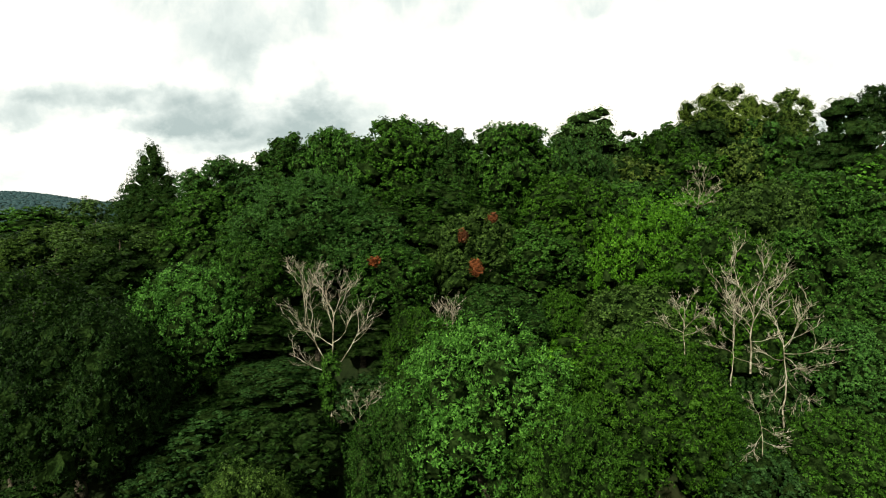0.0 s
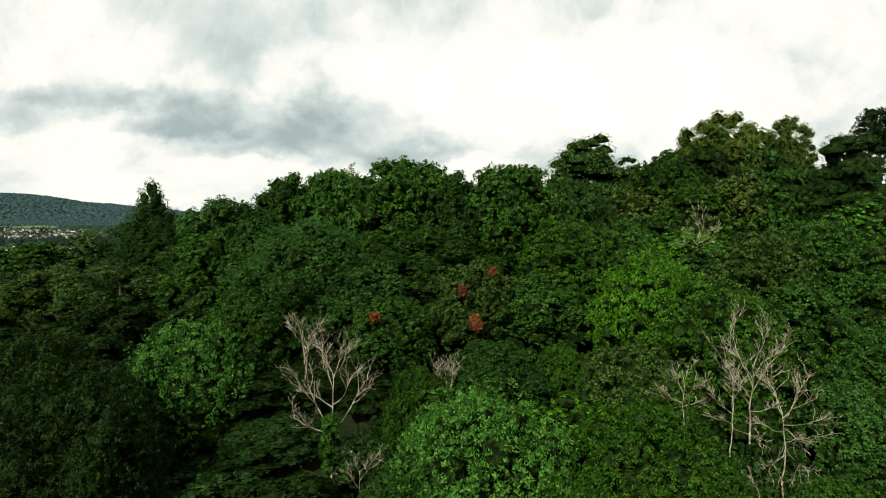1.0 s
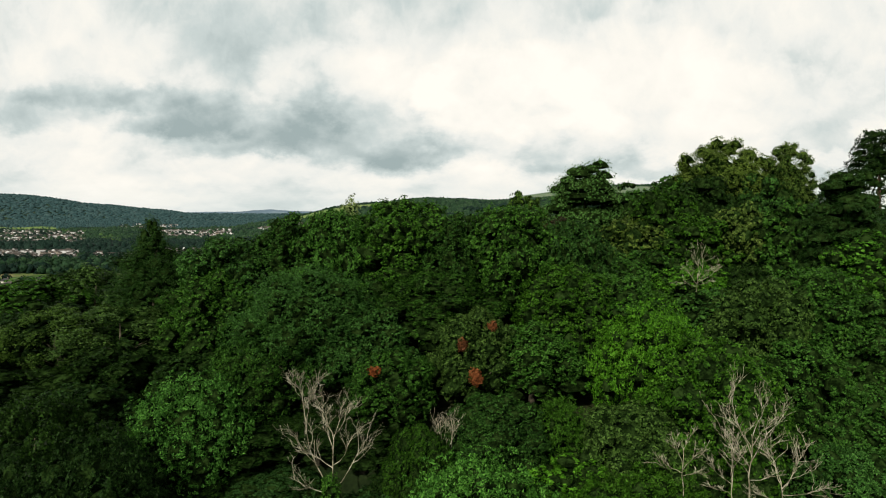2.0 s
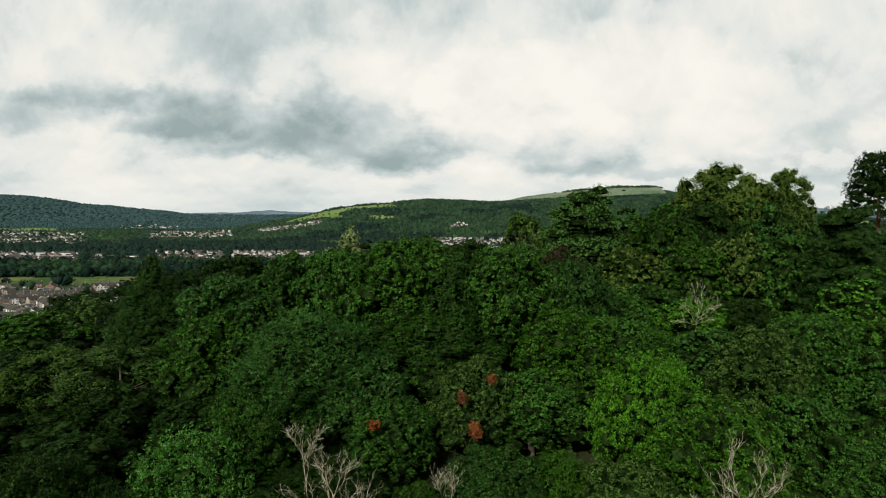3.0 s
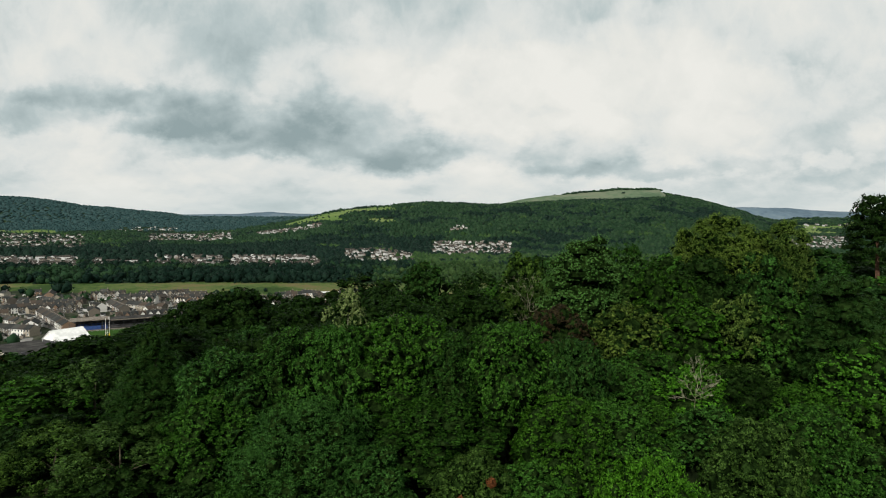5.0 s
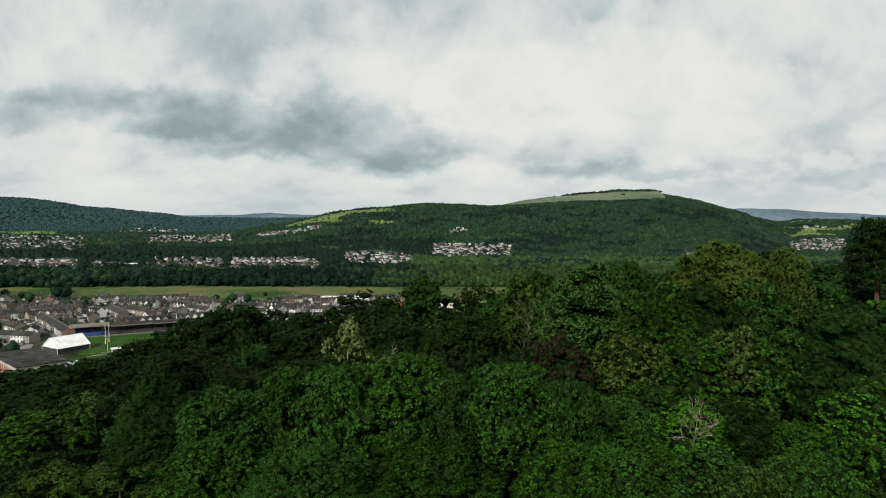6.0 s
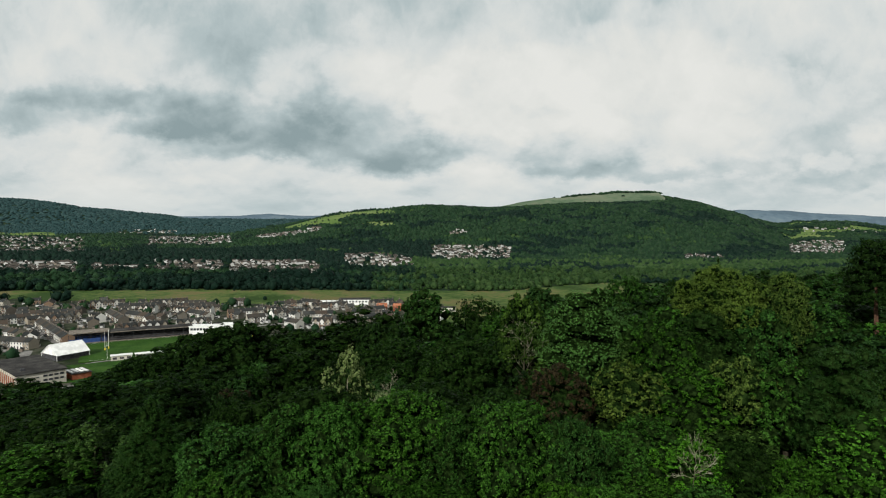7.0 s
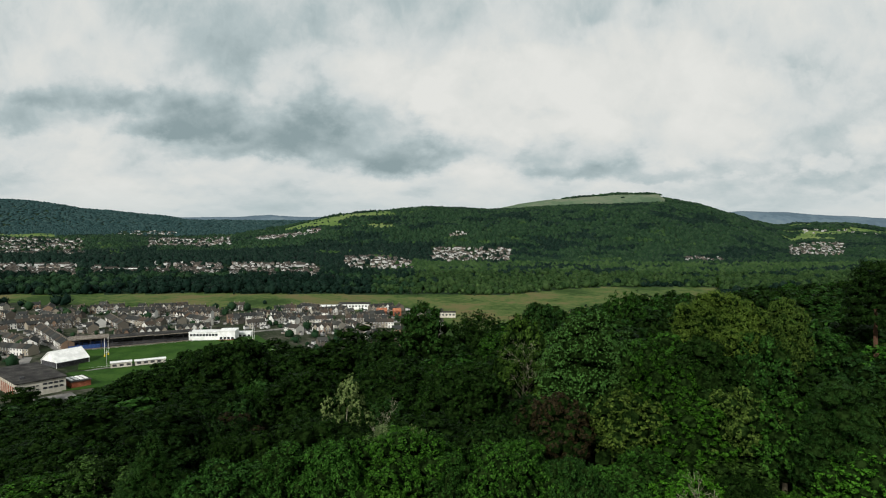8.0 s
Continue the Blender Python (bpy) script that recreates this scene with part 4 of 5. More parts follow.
def sports_ground():
    """The rugby ground: turf, goal posts, grandstand, clubhouse and sheds."""
    turn = 30
    f = new("playing_field", None)
    f.matrix_basis = pose(*on_pitch(0, 0), 0, 0, turn)
    part("turf", boxes((-14, 436, -0.6, 112, 503, 0.42)), TURF, f, "striped mown turf")
    part("practice_turf", boxes((-20, 384, 0.0, 60, 430, 0.40)), TURF, f)
    lines = [(-0.06 + x, 438, 0.42, 0.06 + x, 501, 0.44) for x in (2, 102)] + [(-8, y, 0.42, 110, y + 0.12, 0.44) for y in (438, 501)]
    part("white_line", boxes(*lines), WHITE, f)
    tagged(f, "green mown rugby pitch with white lines", "playing field", kind="structure")
    for e in (2, 102):
        g = new("goal_posts")
        g.matrix_basis = pose(*on_pitch(e, 473), 0, 0, turn - 24)
        for y in (-2.8, 2.8):
            co, fa = tube([(0, y, 0), (0, y, 3), (0, y, 13.5)], [0.13, 0.13, 0.09], 8)
            child("post", mesh_of("post", co, fa, WHITE, True), g)
            part("padding", boxes((-0.3, y - 0.3, 0, 0.3, y + 0.3, 1.9)), YELLOW, g, "yellow post padding")
        co, fa = tube([(0, -2.8, 3.0), (0, 0, 3.0), (0, 2.8, 3.0)], [0.1, 0.1, 0.1], 8)
        child("crossbar", mesh_of("crossbar", co, fa, WHITE, True), g)
        tagged(g, "tall white rugby goal posts with yellow padding", "goal posts", "goal posts of the pitch")
    s = new("grandstand")
    s.matrix_basis = pose(*on_pitch(20, 513), 0, 0, turn)
    for k in range(6):
        part("terrace_step", boxes((-42, -7 + k * 1.5, 0, 42, -5.5 + k * 1.5, 1.0 + 0.55 * k)), STEEL if k % 2 else FELT, s)
        for x0 in range(-41, -20, 4):
            part("bench", boxes((x0, -6.6 + k * 1.5, 1.0 + 0.55 * k, x0 + 3.4, -6.1 + k * 1.5, 1.45 + 0.55 * k)), SEATS, s, "blue plastic seats")
    part("back_wall", boxes((-42, 2.2, 0, 42, 2.5, 7.0)), STEEL, s)
    for x0, x1, rise, mat in ((-42, -16, 1.1, STONE), (-15.6, 14, 0.3, FELT), (14.4, 42, 0.0, FELT)):
        bm = prism([(-6.5, 6.6 + rise), (2.8, 7.6 + rise), (2.8, 7.85 + rise), (-6.5, 6.85 + rise)], x0, x1)
        bmesh.ops.transform(bm, verts=bm.verts, matrix=Matrix.Rotation(math.pi / 2, 4, "Z") @ Matrix.Scale(-1, 4, (1, 0, 0)) @ Matrix.Rotation(math.pi, 4, "Z"))
        part("roof", bm, mat, s, "grey sloping sheet roof")
        part("fascia", boxes((x0, -6.75, 6.2 + rise, x1, -6.55, 6.85 + rise)), STONE, s)
    part("seat_block", boxes((-42, -7.4, 0.2, -22, -6.9, 3.4)), SEATS, s, "bright blue front")
    for x in range(-42, 43, 7):
        part("pillar", boxes((x - 0.15, -6.6, 0, x + 0.15, -6.3, 6.6)), STEEL, s)
    part("front_wall", boxes((-42, -8.6, 0, 42, -8.3, 0.9)), STONE, s, "low grey front wall")
    tagged(s, "long low grandstand with dark roof and blue end", "grandstand")
    c = new("clubhouse")
    c.matrix_basis = pose(*on_pitch(72, 505), 0, 0, 6)
    part("main_block", boxes((-12, -5, 0, 11, 6, 6.6)), WHITE, c, "white rendered two-storey block")
    part("tower_block", boxes((11.2, -6.5, 0, 24, 7, 7.6)), WHITE, c)
    part("roof", boxes((-12.4, -5.4, 6.6, 11, 6.4, 6.95)), WHITE, c)
    part("tower_roof", boxes((10.9, -6.9, 7.6, 24.3, 7.3, 7.95)), WHITE, c)
    for k in range(9):
        win = part("window", boxes((-11 + k * 2.4, -5.08, 3.6, -9.1 + k * 2.4, -4.95, 5.4)), STEEL, c)
        part("pane", boxes((-10.9 + k * 2.4, -5.12, 3.7, -9.2 + k * 2.4, -5.07, 5.3)), GLASS, win)
    for k in range(4):
        win = part("window", boxes((12.2 + k * 2.9, -6.58, 1.0, 14.2 + k * 2.9, -6.45, 3.0)), STEEL, c)
        part("pane", boxes((12.3 + k * 2.9, -6.62, 1.1, 14.1 + k * 2.9, -6.57, 2.9)), GLASS, win)
    part("brick_base", boxes((11.1, -6.54, 0, 24.1, -6.46, 0.9)), BRICK, c)
    tagged(c, "white flat-roofed clubhouse beside the pitch", "clubhouse")
    for e, n, long, high in ((13, 433, 12, 3.3), (33, 434, 18, 2.9)):
        d = new("touchline_shed")
        d.matrix_basis = pose(*on_pitch(e - long / 2 + 3, n), 0, 0, turn)
        part("wall", boxes((-long / 2, -2.2, 0, long / 2, 2.2, high)), CREAM, d)
        part("roof", boxes((-long / 2 - 0.4, -2.7, high, long / 2 + 0.4, 2.7, high + 0.3)), WHITE, d)
        for k in range(int(long // 4)):
            part("opening", boxes((-long / 2 + 1 + k * 4, -2.26, 1.0, -long / 2 + 3.4 + k * 4, -2.15, 2.4)), STEEL, d)
        tagged(d, "long low white shed with a flat roof", "shed", "sheds along the pitch")
    for k in range(5):
        a = new("advertising_board")
        a.matrix_basis = pose(*on_pitch(4 + k * 17, 503.6), 0, 0, turn)
        part("panel", boxes((-6, -0.06, 0.15, 6, 0.06, 0.8)), STONE, a)
        part("leg", boxes((-5, 0.06, 0, -4.9, 0.5, 0.9)), STEEL, a)
        part("leg", boxes((4.9, 0.06, 0, 5, 0.5, 0.9)), STEEL, a)
        tagged(a, "low grey board beside the pitch", "board", "boards round the pitch")


sports_ground()


def marquee():
    m = new("marquee")
    m.matrix_basis = pose(-249, 388, FLOOR, 0, 0, -30)
    # walls and one end panel are dark: shade of open sides put into colour
    part("wall", prism([(-9, 0), (9, 0), (9, 3.6), (0, 3.6), (-9, 3.6)], -10, 10), STEEL, m, "dark wall standing in for a shaded open side")
    part("canopy", prism([(-9.6, 3.4), (0, 9.6), (9.6, 3.4), (9.6, 3.65), (0, 9.9), (-9.6, 3.65)], -10.6, 10.6), WHITE, m, "bright white pitched canopy")
    part("end_panel", prism([(-8.9, 3.6), (8.9, 3.6), (0, 9.3)], 10.05, 10.25), STEEL, m)
    part("end_panel", prism([(-8.9, 3.6), (8.9, 3.6), (0, 9.3)], -10.25, -10.05), WHITE, m)
    for x, y in ((-9.2, -10.2), (9.2, -10.2), (-9.2, 10.2), (9.2, 10.2)):
        part("post", boxes((x - 0.12, y - 0.12, 0, x + 0.12, y + 0.12, 3.5)), WHITE, m)
    tagged(m, "large building with a bright white pitched roof", "marquee")


def leisure_hall():
    h = new("sports_hall")
    h.matrix_basis = pose(-223, 307, FLOOR, 0, 0, 50)
    w, l, t = 23, 50, 7.8
    part("body", boxes((0, 0, -1, w, l, t)), CREAM, h, "pale cream rendered walls")
    part("roof", boxes((-0.6, -0.6, t, w + 0.6, l + 0.6, t + 0.5)), FELT, h, "dark felt roof")
    part("brick_side", boxes((-0.12, 3, -1, 0.02, l, 5.6)), BRICK, h, "red brick side wall")
    for k in range(12):
        part("buttress", boxes((-0.45, 3 + k * 4, -1, -0.1, 3.5 + k * 4, t)), CREAM, h)
    for row in range(2):
        for k in range(4):
            win = part("window", boxes((12.0 + k * 2.6, -0.1, 2.9 + row * 2.3, 14.0 + k * 2.6, 0.05, 4.0 + row * 2.3)), STEEL, h)
            part("pane", boxes((12.1 + k * 2.6, -0.14, 3.0 + row * 2.3, 13.9 + k * 2.6, -0.09, 3.9 + row * 2.3)), GLASS, win)
        for k in range(5):
            win = part("window", boxes((1.6 + k * 1.8, -0.1, 3.2 + row * 1.9, 2.9 + k * 1.8, 0.05, 3.8 + row * 1.9)), STEEL, h)
            part("pane", boxes((1.7 + k * 1.8, -0.14, 3.25 + row * 1.9, 2.8 + k * 1.8, -0.09, 3.75 + row * 1.9)), GLASS, win)
    part("door", boxes((2, -0.12, -0.2, 5, 0.05, 2.6)), STEEL, h)
    part("vent", boxes((4, 8, t + 0.5, 6, 10, t + 1.8)), STEEL, h)
    tagged(h, "cream sports hall with dark flat roof and brick side", "hall")
    a = new("annexe")
    a.matrix_basis = pose(-209, 333, FLOOR, 0, 0, 50)
    part("body", boxes((-3, -5, -1, 7, 8, 3.6)), BRICK, a, "red brick walls")
    part("roof", boxes((-3.4, -5.4, 3.6, 7.4, 8.4, 4.0)), FELT, a)
    for k in range(4):
        part("rooflight", boxes((-2.4 + k * 2.4, -3, 4.0, -0.9 + k * 2.4, 7, 4.3)), WHITE, a)
    tagged(a, "flat-roofed red brick annexe with rooflights", "annexe")


marquee()
leisure_hall()


def ribbon(name, pts, wide, mat, label, category, lift=0.08):
    """A road or path along points, on the ground."""
    co, faces = [], []
    pts = [Vector((*p, 0)) for p in pts]
    dense = []
    for a, b in zip(pts, pts[1:]):
        n = max(2, int((b - a).length / 8))
        dense += [a.lerp(b, k / n) for k in range(n)]
    dense.append(pts[-1])
    for k, p in enumerate(dense):
        d = (dense[min(k + 1, len(dense) - 1)] - dense[max(k - 1, 0)]).normalized()
        s = Vector((-d.y, d.x, 0)) * wide / 2
        for q in (p - s, p + s):
            co.append((q.x, q.y, float(ground(q.x, q.y)) + lift))
    for k in range(len(dense) - 1):
        faces.append((2 * k, 2 * k + 1, 2 * k + 3, 2 * k + 2))
    return tagged(new(name, mesh_of(name, co, faces, mat)), label, category, kind="structure")


ribbon("road", [(-330, 330), (-240, 300), (-205, 276), (-190, 262)], 8, TARMAC, "grey tarmac road at the foot of the wood", "road", 0.35)
ribbon("road", [(-420, 420), (-330, 412), (-286, 404), (-262, 360), (-240, 302)], 7, TARMAC, "grey tarmac street between the houses", "road")
ribbon("road", [(-360, 512), (-284, 434), (-262, 448), (-180, 500), (-110, 545), (-20, 570)], 6.5, TARMAC, "grey tarmac street between the houses", "road")
ribbon("car_park", [(-212, 302), (-198, 316)], 12, TARMAC, "pale tarmac yard beside the hall", "car park", 0.3)
ribbon("path", [(-224, 368), (-212, 380), (-188, 394), (-150, 418)], 2.5, TARMAC, "pale path beside the pitch", "path", 0.2)

# single larger buildings of the town and beyond
for x, y, turn, w, d, h, mat, roof, words in (
        (-98, 655, 4, 34, 16, 6, WHITE, FELT, "long white flat-roofed building in the town"), (-126, 640, 4, 22, 14, 5, WHITE, WHITE, "low white flat-roofed workshop"),
        (-62, 600, 10, 10, 8, 6, BRICK, TILE, "red brick house with red tiled roof"), (-47, 606, 10, 8, 7, 5, BRICK, TILE, "red brick house with red tiled roof"),
        (4, 596, 0, 18, 9, 5, CREAM, FELT, "pale house among the trees"), (546, 809, -20, 22, 14, 10, CREAM, TILE, "pale house with red tiled roof"), (560, 800, -20, 12, 10, 7, BRICK, TILE, "red brick house with tiled roof"),
        (-625, 1180, 8, 60, 16, 6, WHITE, WHITE, "long low white works building"), (-166, 488, 12, 14, 8, 3.4, WHITE, WHITE, "low white building beside the clubhouse"), (-300, 640, 0, 30, 14, 6, CREAM, FELT, "pale flat-roofed school building")):
    b = new("building")
    b.matrix_basis = pose(x, y, float(ground(x, y)), 0, 0, turn)
    part("wall", boxes((-w / 2, -d / 2, -1, w / 2, d / 2, h)), mat, b)
    if roof is TILE:
        bm = prism([(-d / 2 - 0.4, h - 0.2), (d / 2 + 0.4, h - 0.2), (0, h + d * 0.36)], -w / 2 - 0.3, w / 2 + 0.3)
        bmesh.ops.rotate(bm, verts=bm.verts, cent=(0, 0, 0), matrix=Matrix.Rotation(math.pi / 2, 3, "Z"))
        part("roof", bm, roof, b)
    else:
        part("roof", boxes((-w / 2 - 0.4, -d / 2 - 0.4, h, w / 2 + 0.4, d / 2 + 0.4, h + 0.4)), roof, b)
    for k in range(int(w // 3.5)):
        win = part("window", boxes((-w / 2 + 1 + k * 3.5, -d / 2 - 0.08, h - 3.0, -w / 2 + 3 + k * 3.5, -d / 2 + 0.05, h - 1.4)), STEEL, b)
        part("pane", boxes((-w / 2 + 1.1 + k * 3.5, -d / 2 - 0.12, h - 2.9, -w / 2 + 2.9 + k * 3.5, -d / 2 - 0.07, h - 1.5)), GLASS, win)
    tagged(b, words, "building")

# the far villages: many small gabled houses


def far_houses(name, spots, wall, roof, label):
    """Gabled blocks: walls and roof slopes in two materials."""
    co, faces, index = [], [], []
    for x, y, w, d, h, a in spots:
        z, b = float(ground(x, y)), len(co)
        c, s = math.cos(a), math.sin(a)
        for px, py, pz in ((-w, -d, -2), (w, -d, -2), (w, d, -2), (-w, d, -2), (-w, -d, h), (w, -d, h), (w, d, h), (-w, d, h), (-w, 0, h + d * 0.7), (w, 0, h + d * 0.7)):
            co.append((x + px * c - py * s, y + px * s + py * c, z + pz))
        faces += [tuple(b + k for k in f) for f in ((0, 1, 5, 4), (2, 3, 7, 6), (1, 2, 6, 9, 5), (3, 0, 4, 8, 7), (4, 5, 9, 8), (6, 7, 8, 9))]
        index += [0, 0, 0, 0, 1, 1]
    me = sheet(name, co, faces, [wall, roof], index)
    return tagged(new(name, me), label, "houses", kind="stuff")


FAR_WALLS = surface("far_house_walls", [(0.35, (0.17, 0.145, 0.12)), (0.45, (0.27, 0.265, 0.25)), (0.65, (0.42, 0.42, 0.41))], 0.05, 0.85, 0.0, 0.08)
rng = np.random.default_rng(21)
# across over ahead (from, to), distance ahead (from, to), how many
VILLAGES = [(-0.77, -0.62, 1070, 1250, 70), (-0.60, -0.50, 1120, 1220, 22), (-0.49, -0.205, 1090, 1265, 130), (-0.166, -0.052, 1225, 1440, 48), (-0.02, 0.116, 1500, 1740, 95),
            (-0.50, -0.357, 1965, 2500, 135), (-0.315, -0.205, 2035, 2120, 56), (-0.77, -0.606, 1480, 2400, 170), (0.585, 0.68, 1750, 2300, 80), (0.41, 0.475, 1550, 1630, 16),
            (0.01, 0.04, 1890, 1930, 4), (-0.55, -0.45, 2650, 2900, 14), (0.60, 0.74, 2700, 2900, 8)]
FAR_SPOTS = []
for u0, u1, y0, y1, n in VILLAGES:
    for _ in range(int(n * 2.5)):
        y = rng.uniform(y0, y1)
        x = rng.uniform(u0, u1) * y
        FAR_SPOTS.append((x, y, rng.choice([3.4, 4.6, 8.0, 11.0], p=[0.4, 0.35, 0.17, 0.08]), rng.uniform(2.8, 4.0), rng.uniform(3.4, 5.4), rng.choice([0.1, 0.5, 1.65, -0.15]) + rng.uniform(-0.12, 0.12)))
far_houses("village", FAR_SPOTS, FAR_WALLS, ROOFS, "pale houses with grey roofs across the valley")

# sheds, garages and yard walls behind the houses
rng = np.random.default_rng(17)
YARDS = []
for a, b in BUILT:
    for _ in range(3):
        w, q = rng.uniform(0, 6.28), rng.uniform(7.0, 13.0)
        x, y = a + math.cos(w) * q, b + math.sin(w) * q
        if free(x, y, 5.2):
            YARDS.append((x, y, rng.uniform(0.9, 2.4), rng.uniform(0.8, 1.5), rng.uniform(1.2, 2.3), w))
far_houses("outbuildings", YARDS, FAR_WALLS, ROOFS, "small sheds and garages in the back yards")

# ---- far woods ----


def wood_density(x, y):
    """How thickly trees stand beyond the near hill, 0 to 1."""
    u = x / np.maximum(y, 1)
    kind = land_use(x, y)
    d = np.where(kind == 5, 1.0, 0.0)
    d = np.where(kind == 2, 0.3, d)
    d = np.where(kind == 1, 0.012, d)
    d = np.where(kind == 3, np.where((np.abs(((y + 0.35 * x) / 120) % 1 - 0.5) < 0.045) | (np.abs(((x - 0.2 * y) / 150) % 1 - 0.5) < 0.03), 0.75, 0.004), d)
    d = np.where(kind == 4, np.where((y > 3400) & (y < 3490) & (u > 0.2), 0.9, 0.004), d)
    d = np.where(kind == 6, 0.0, d)
    for u0, u1, y0, y1, n in VILLAGES:
        d = np.where((u > u0) & (u < u1) & (y > y0 - 30) & (y < y1), d * 0.14, d)
    return d


def clump(rng, level, leaves):
    bm = bmesh.new()
    bmesh.ops.create_icosphere(bm, subdivisions=level, radius=1)
    co = np.array([v.co for v in bm.verts])
    tri = np.array([[v.index for v in f.verts] for f in bm.faces])
    bm.free()
    co = co * np.clip(1 + 0.24 * rng.standard_normal((len(co), 1)), 0.6, 1.5)
    co[:, 2] = co[:, 2] * 0.85 + 0.75
    d = unit(rng.standard_normal((leaves, 3)) + np.array([0, -0.3, 0.5]))
    p = d * (0.95 + 0.2 * rng.random((leaves, 1)))
    p[:, 2] = p[:, 2] * 0.85 + 0.75
    n = unit(d + 0.6 * rng.standard_normal(d.shape))
    a = unit(np.cross(n, rng.standard_normal(d.shape)))
    b = np.cross(n, a)
    s = 0.5 * (0.6 + 0.8 * rng.random((leaves, 1)))
    blades = len(co) + np.arange(leaves * 3).reshape(-1, 3)
    co = np.concatenate([co, np.stack([p - a * s / 2, p + b * s * 0.5, p + a * s / 2], 1).reshape(-1, 3)])
    return co, tri, blades


def far_dome(rng):
    """A far crown: an uneven dome of two rings and a top."""
    w = np.arange(5) * 2 * math.pi / 5
    rings = [np.stack([np.cos(w + o) * r, np.sin(w + o) * r, np.full(5, z)], 1) for r, z, o in ((1.0, 0.1, 0.0), (0.78, 1.0, 0.6))]
    co = np.concatenate(rings + [np.array([[0.0, 0.0, 1.6]])]) * (1 + 0.2 * rng.standard_normal((11, 1)))
    k = np.arange(5)
    m = (k + 1) % 5
    tri = np.concatenate([np.stack([k, m, k + 5], 1), np.stack([m, m + 5, k + 5], 1), np.stack([k + 5, m + 5, np.full(5, 10)], 1)])
    return co, tri, np.zeros((0, 3), int)


rng = np.random.default_rng(31)
fine_clumps, far_clumps = [clump(rng, 1, 36) for _ in range(5)], [far_dome(rng) for _ in range(9)]
bins = {}
for y0, y1, step in ((262, 700, 11.0), (700, 1000, 9.5), (1000, 1400, 9.5), (1400, 2000, 10.0), (2000, 3000, 12.5), (3000, 4300, 24.0)):
    ys, xs = np.meshgrid(np.arange(y0, y1, step), np.arange(-0.82 * y1, 0.82 * y1, step))
    xs, ys = (xs + rng.uniform(-0.45, 0.45, xs.shape) * step).ravel(), (ys + rng.uniform(-0.45, 0.45, ys.shape) * step).ravel()
    keep = (np.abs(xs) < 0.79 * ys + 10) & (rng.random(xs.shape) < wood_density(xs, ys)) & (hill_share(xs, ys) < 0.12)
    keep &= ~((xs > -0.02 * ys) & (ys < 640)) & ~((ys > 2720) & (ys < 3000) & (xs > -0.3 * ys) & (xs < 0.5 * ys))
    e, n = xs * 0.866 + ys * 0.5, -xs * 0.5 + ys * 0.866
    keep &= ~((e > -45) & (e < 130) & (n > 380) & (n < 530))
    xs, ys = xs[keep], ys[keep]
    zs = ground(xs, ys)
    pale = 0.8 * rough(xs, ys, 210, 4.0) + 0.6 * rough(xs, ys, 60, 9.0) + 0.3 * rough(xs, ys, 24, 7.0)
    for x, y, z, p, q, w in zip(xs, ys, zs, pale, rng.random(len(xs)), rng.random(len(xs)) * 6.28):
        if y < 660 and (any((x - a) ** 2 + (y - b) ** 2 < 42 for a, b in BUILT) or (x + 213) ** 2 + (y - 332) ** 2 < 34 ** 2):
            continue
        u = x / y
        r = (2.4 + 3.0 * q ** 2 if u > -0.12 else 2.8 + 4.0 * q ** 2) if y < 1150 else step * (0.34 + 0.48 * q)
        if land_use(np.array([x]), np.array([y]))[0] in (1, 3):
            r *= 0.45
        elif y < 660:
            r *= 0.62
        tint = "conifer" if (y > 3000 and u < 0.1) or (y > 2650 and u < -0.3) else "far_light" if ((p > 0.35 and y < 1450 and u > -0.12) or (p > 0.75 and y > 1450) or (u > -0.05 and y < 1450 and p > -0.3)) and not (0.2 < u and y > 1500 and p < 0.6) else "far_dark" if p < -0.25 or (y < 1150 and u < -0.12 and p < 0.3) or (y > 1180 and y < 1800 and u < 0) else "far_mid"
        if tint == "far_light" and y < 1150 and u > -0.08 and q < 0.7:
            tint = "scrub"
        if y < 660:
            tint = "far_mid"
        bins.setdefault((tint, y < 1150), []).append((x, y, z - 0.5, r, (r * (0.9 + 0.5 * q) if y < 1150 else min(r, 7.0) * (0.7 + 0.3 * q)), w, int(q * 1000)))
# conifer and far_dark are bluer: distance haze put into the leaf colour
FAR_LEAF = {
    "scrub": leafage("marsh_scrub_foliage", (0.014, 0.034, 0.010), (0.029, 0.060, 0.019), (0.052, 0.090, 0.030), 0.1, 0.6, 0.05),
    "far_light": leafage("far_light_foliage", (0.0130, 0.0310, 0.0110), (0.0230, 0.0480, 0.0170), (0.0380, 0.0680, 0.0240), 0.1, 0.6, 0.05),
    "far_mid": leafage("far_mid_foliage", (0.0084, 0.0220, 0.0105), (0.0135, 0.0330, 0.0155), (0.0230, 0.0470, 0.0210), 0.1, 0.6, 0.05),
    "far_dark": leafage("far_dark_foliage", (0.0045, 0.0135, 0.0095), (0.0075, 0.0205, 0.0140), (0.0130, 0.0290, 0.0190), 0.1, 0.6, 0.05),
    "conifer": leafage("far_hazed_foliage", (0.017, 0.036, 0.037), (0.025, 0.050, 0.052), (0.037, 0.066, 0.065), 0.05, 0.7, 0.05),
}
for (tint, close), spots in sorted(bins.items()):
    words = {"scrub": "pale green", "far_light": "light green", "far_mid": "green", "far_dark": "dark green", "conifer": "haze-blue"}[tint]
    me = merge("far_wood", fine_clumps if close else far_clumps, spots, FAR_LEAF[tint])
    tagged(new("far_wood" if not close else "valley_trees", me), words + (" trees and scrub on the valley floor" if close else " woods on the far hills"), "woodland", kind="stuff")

# ---- dead trees ----


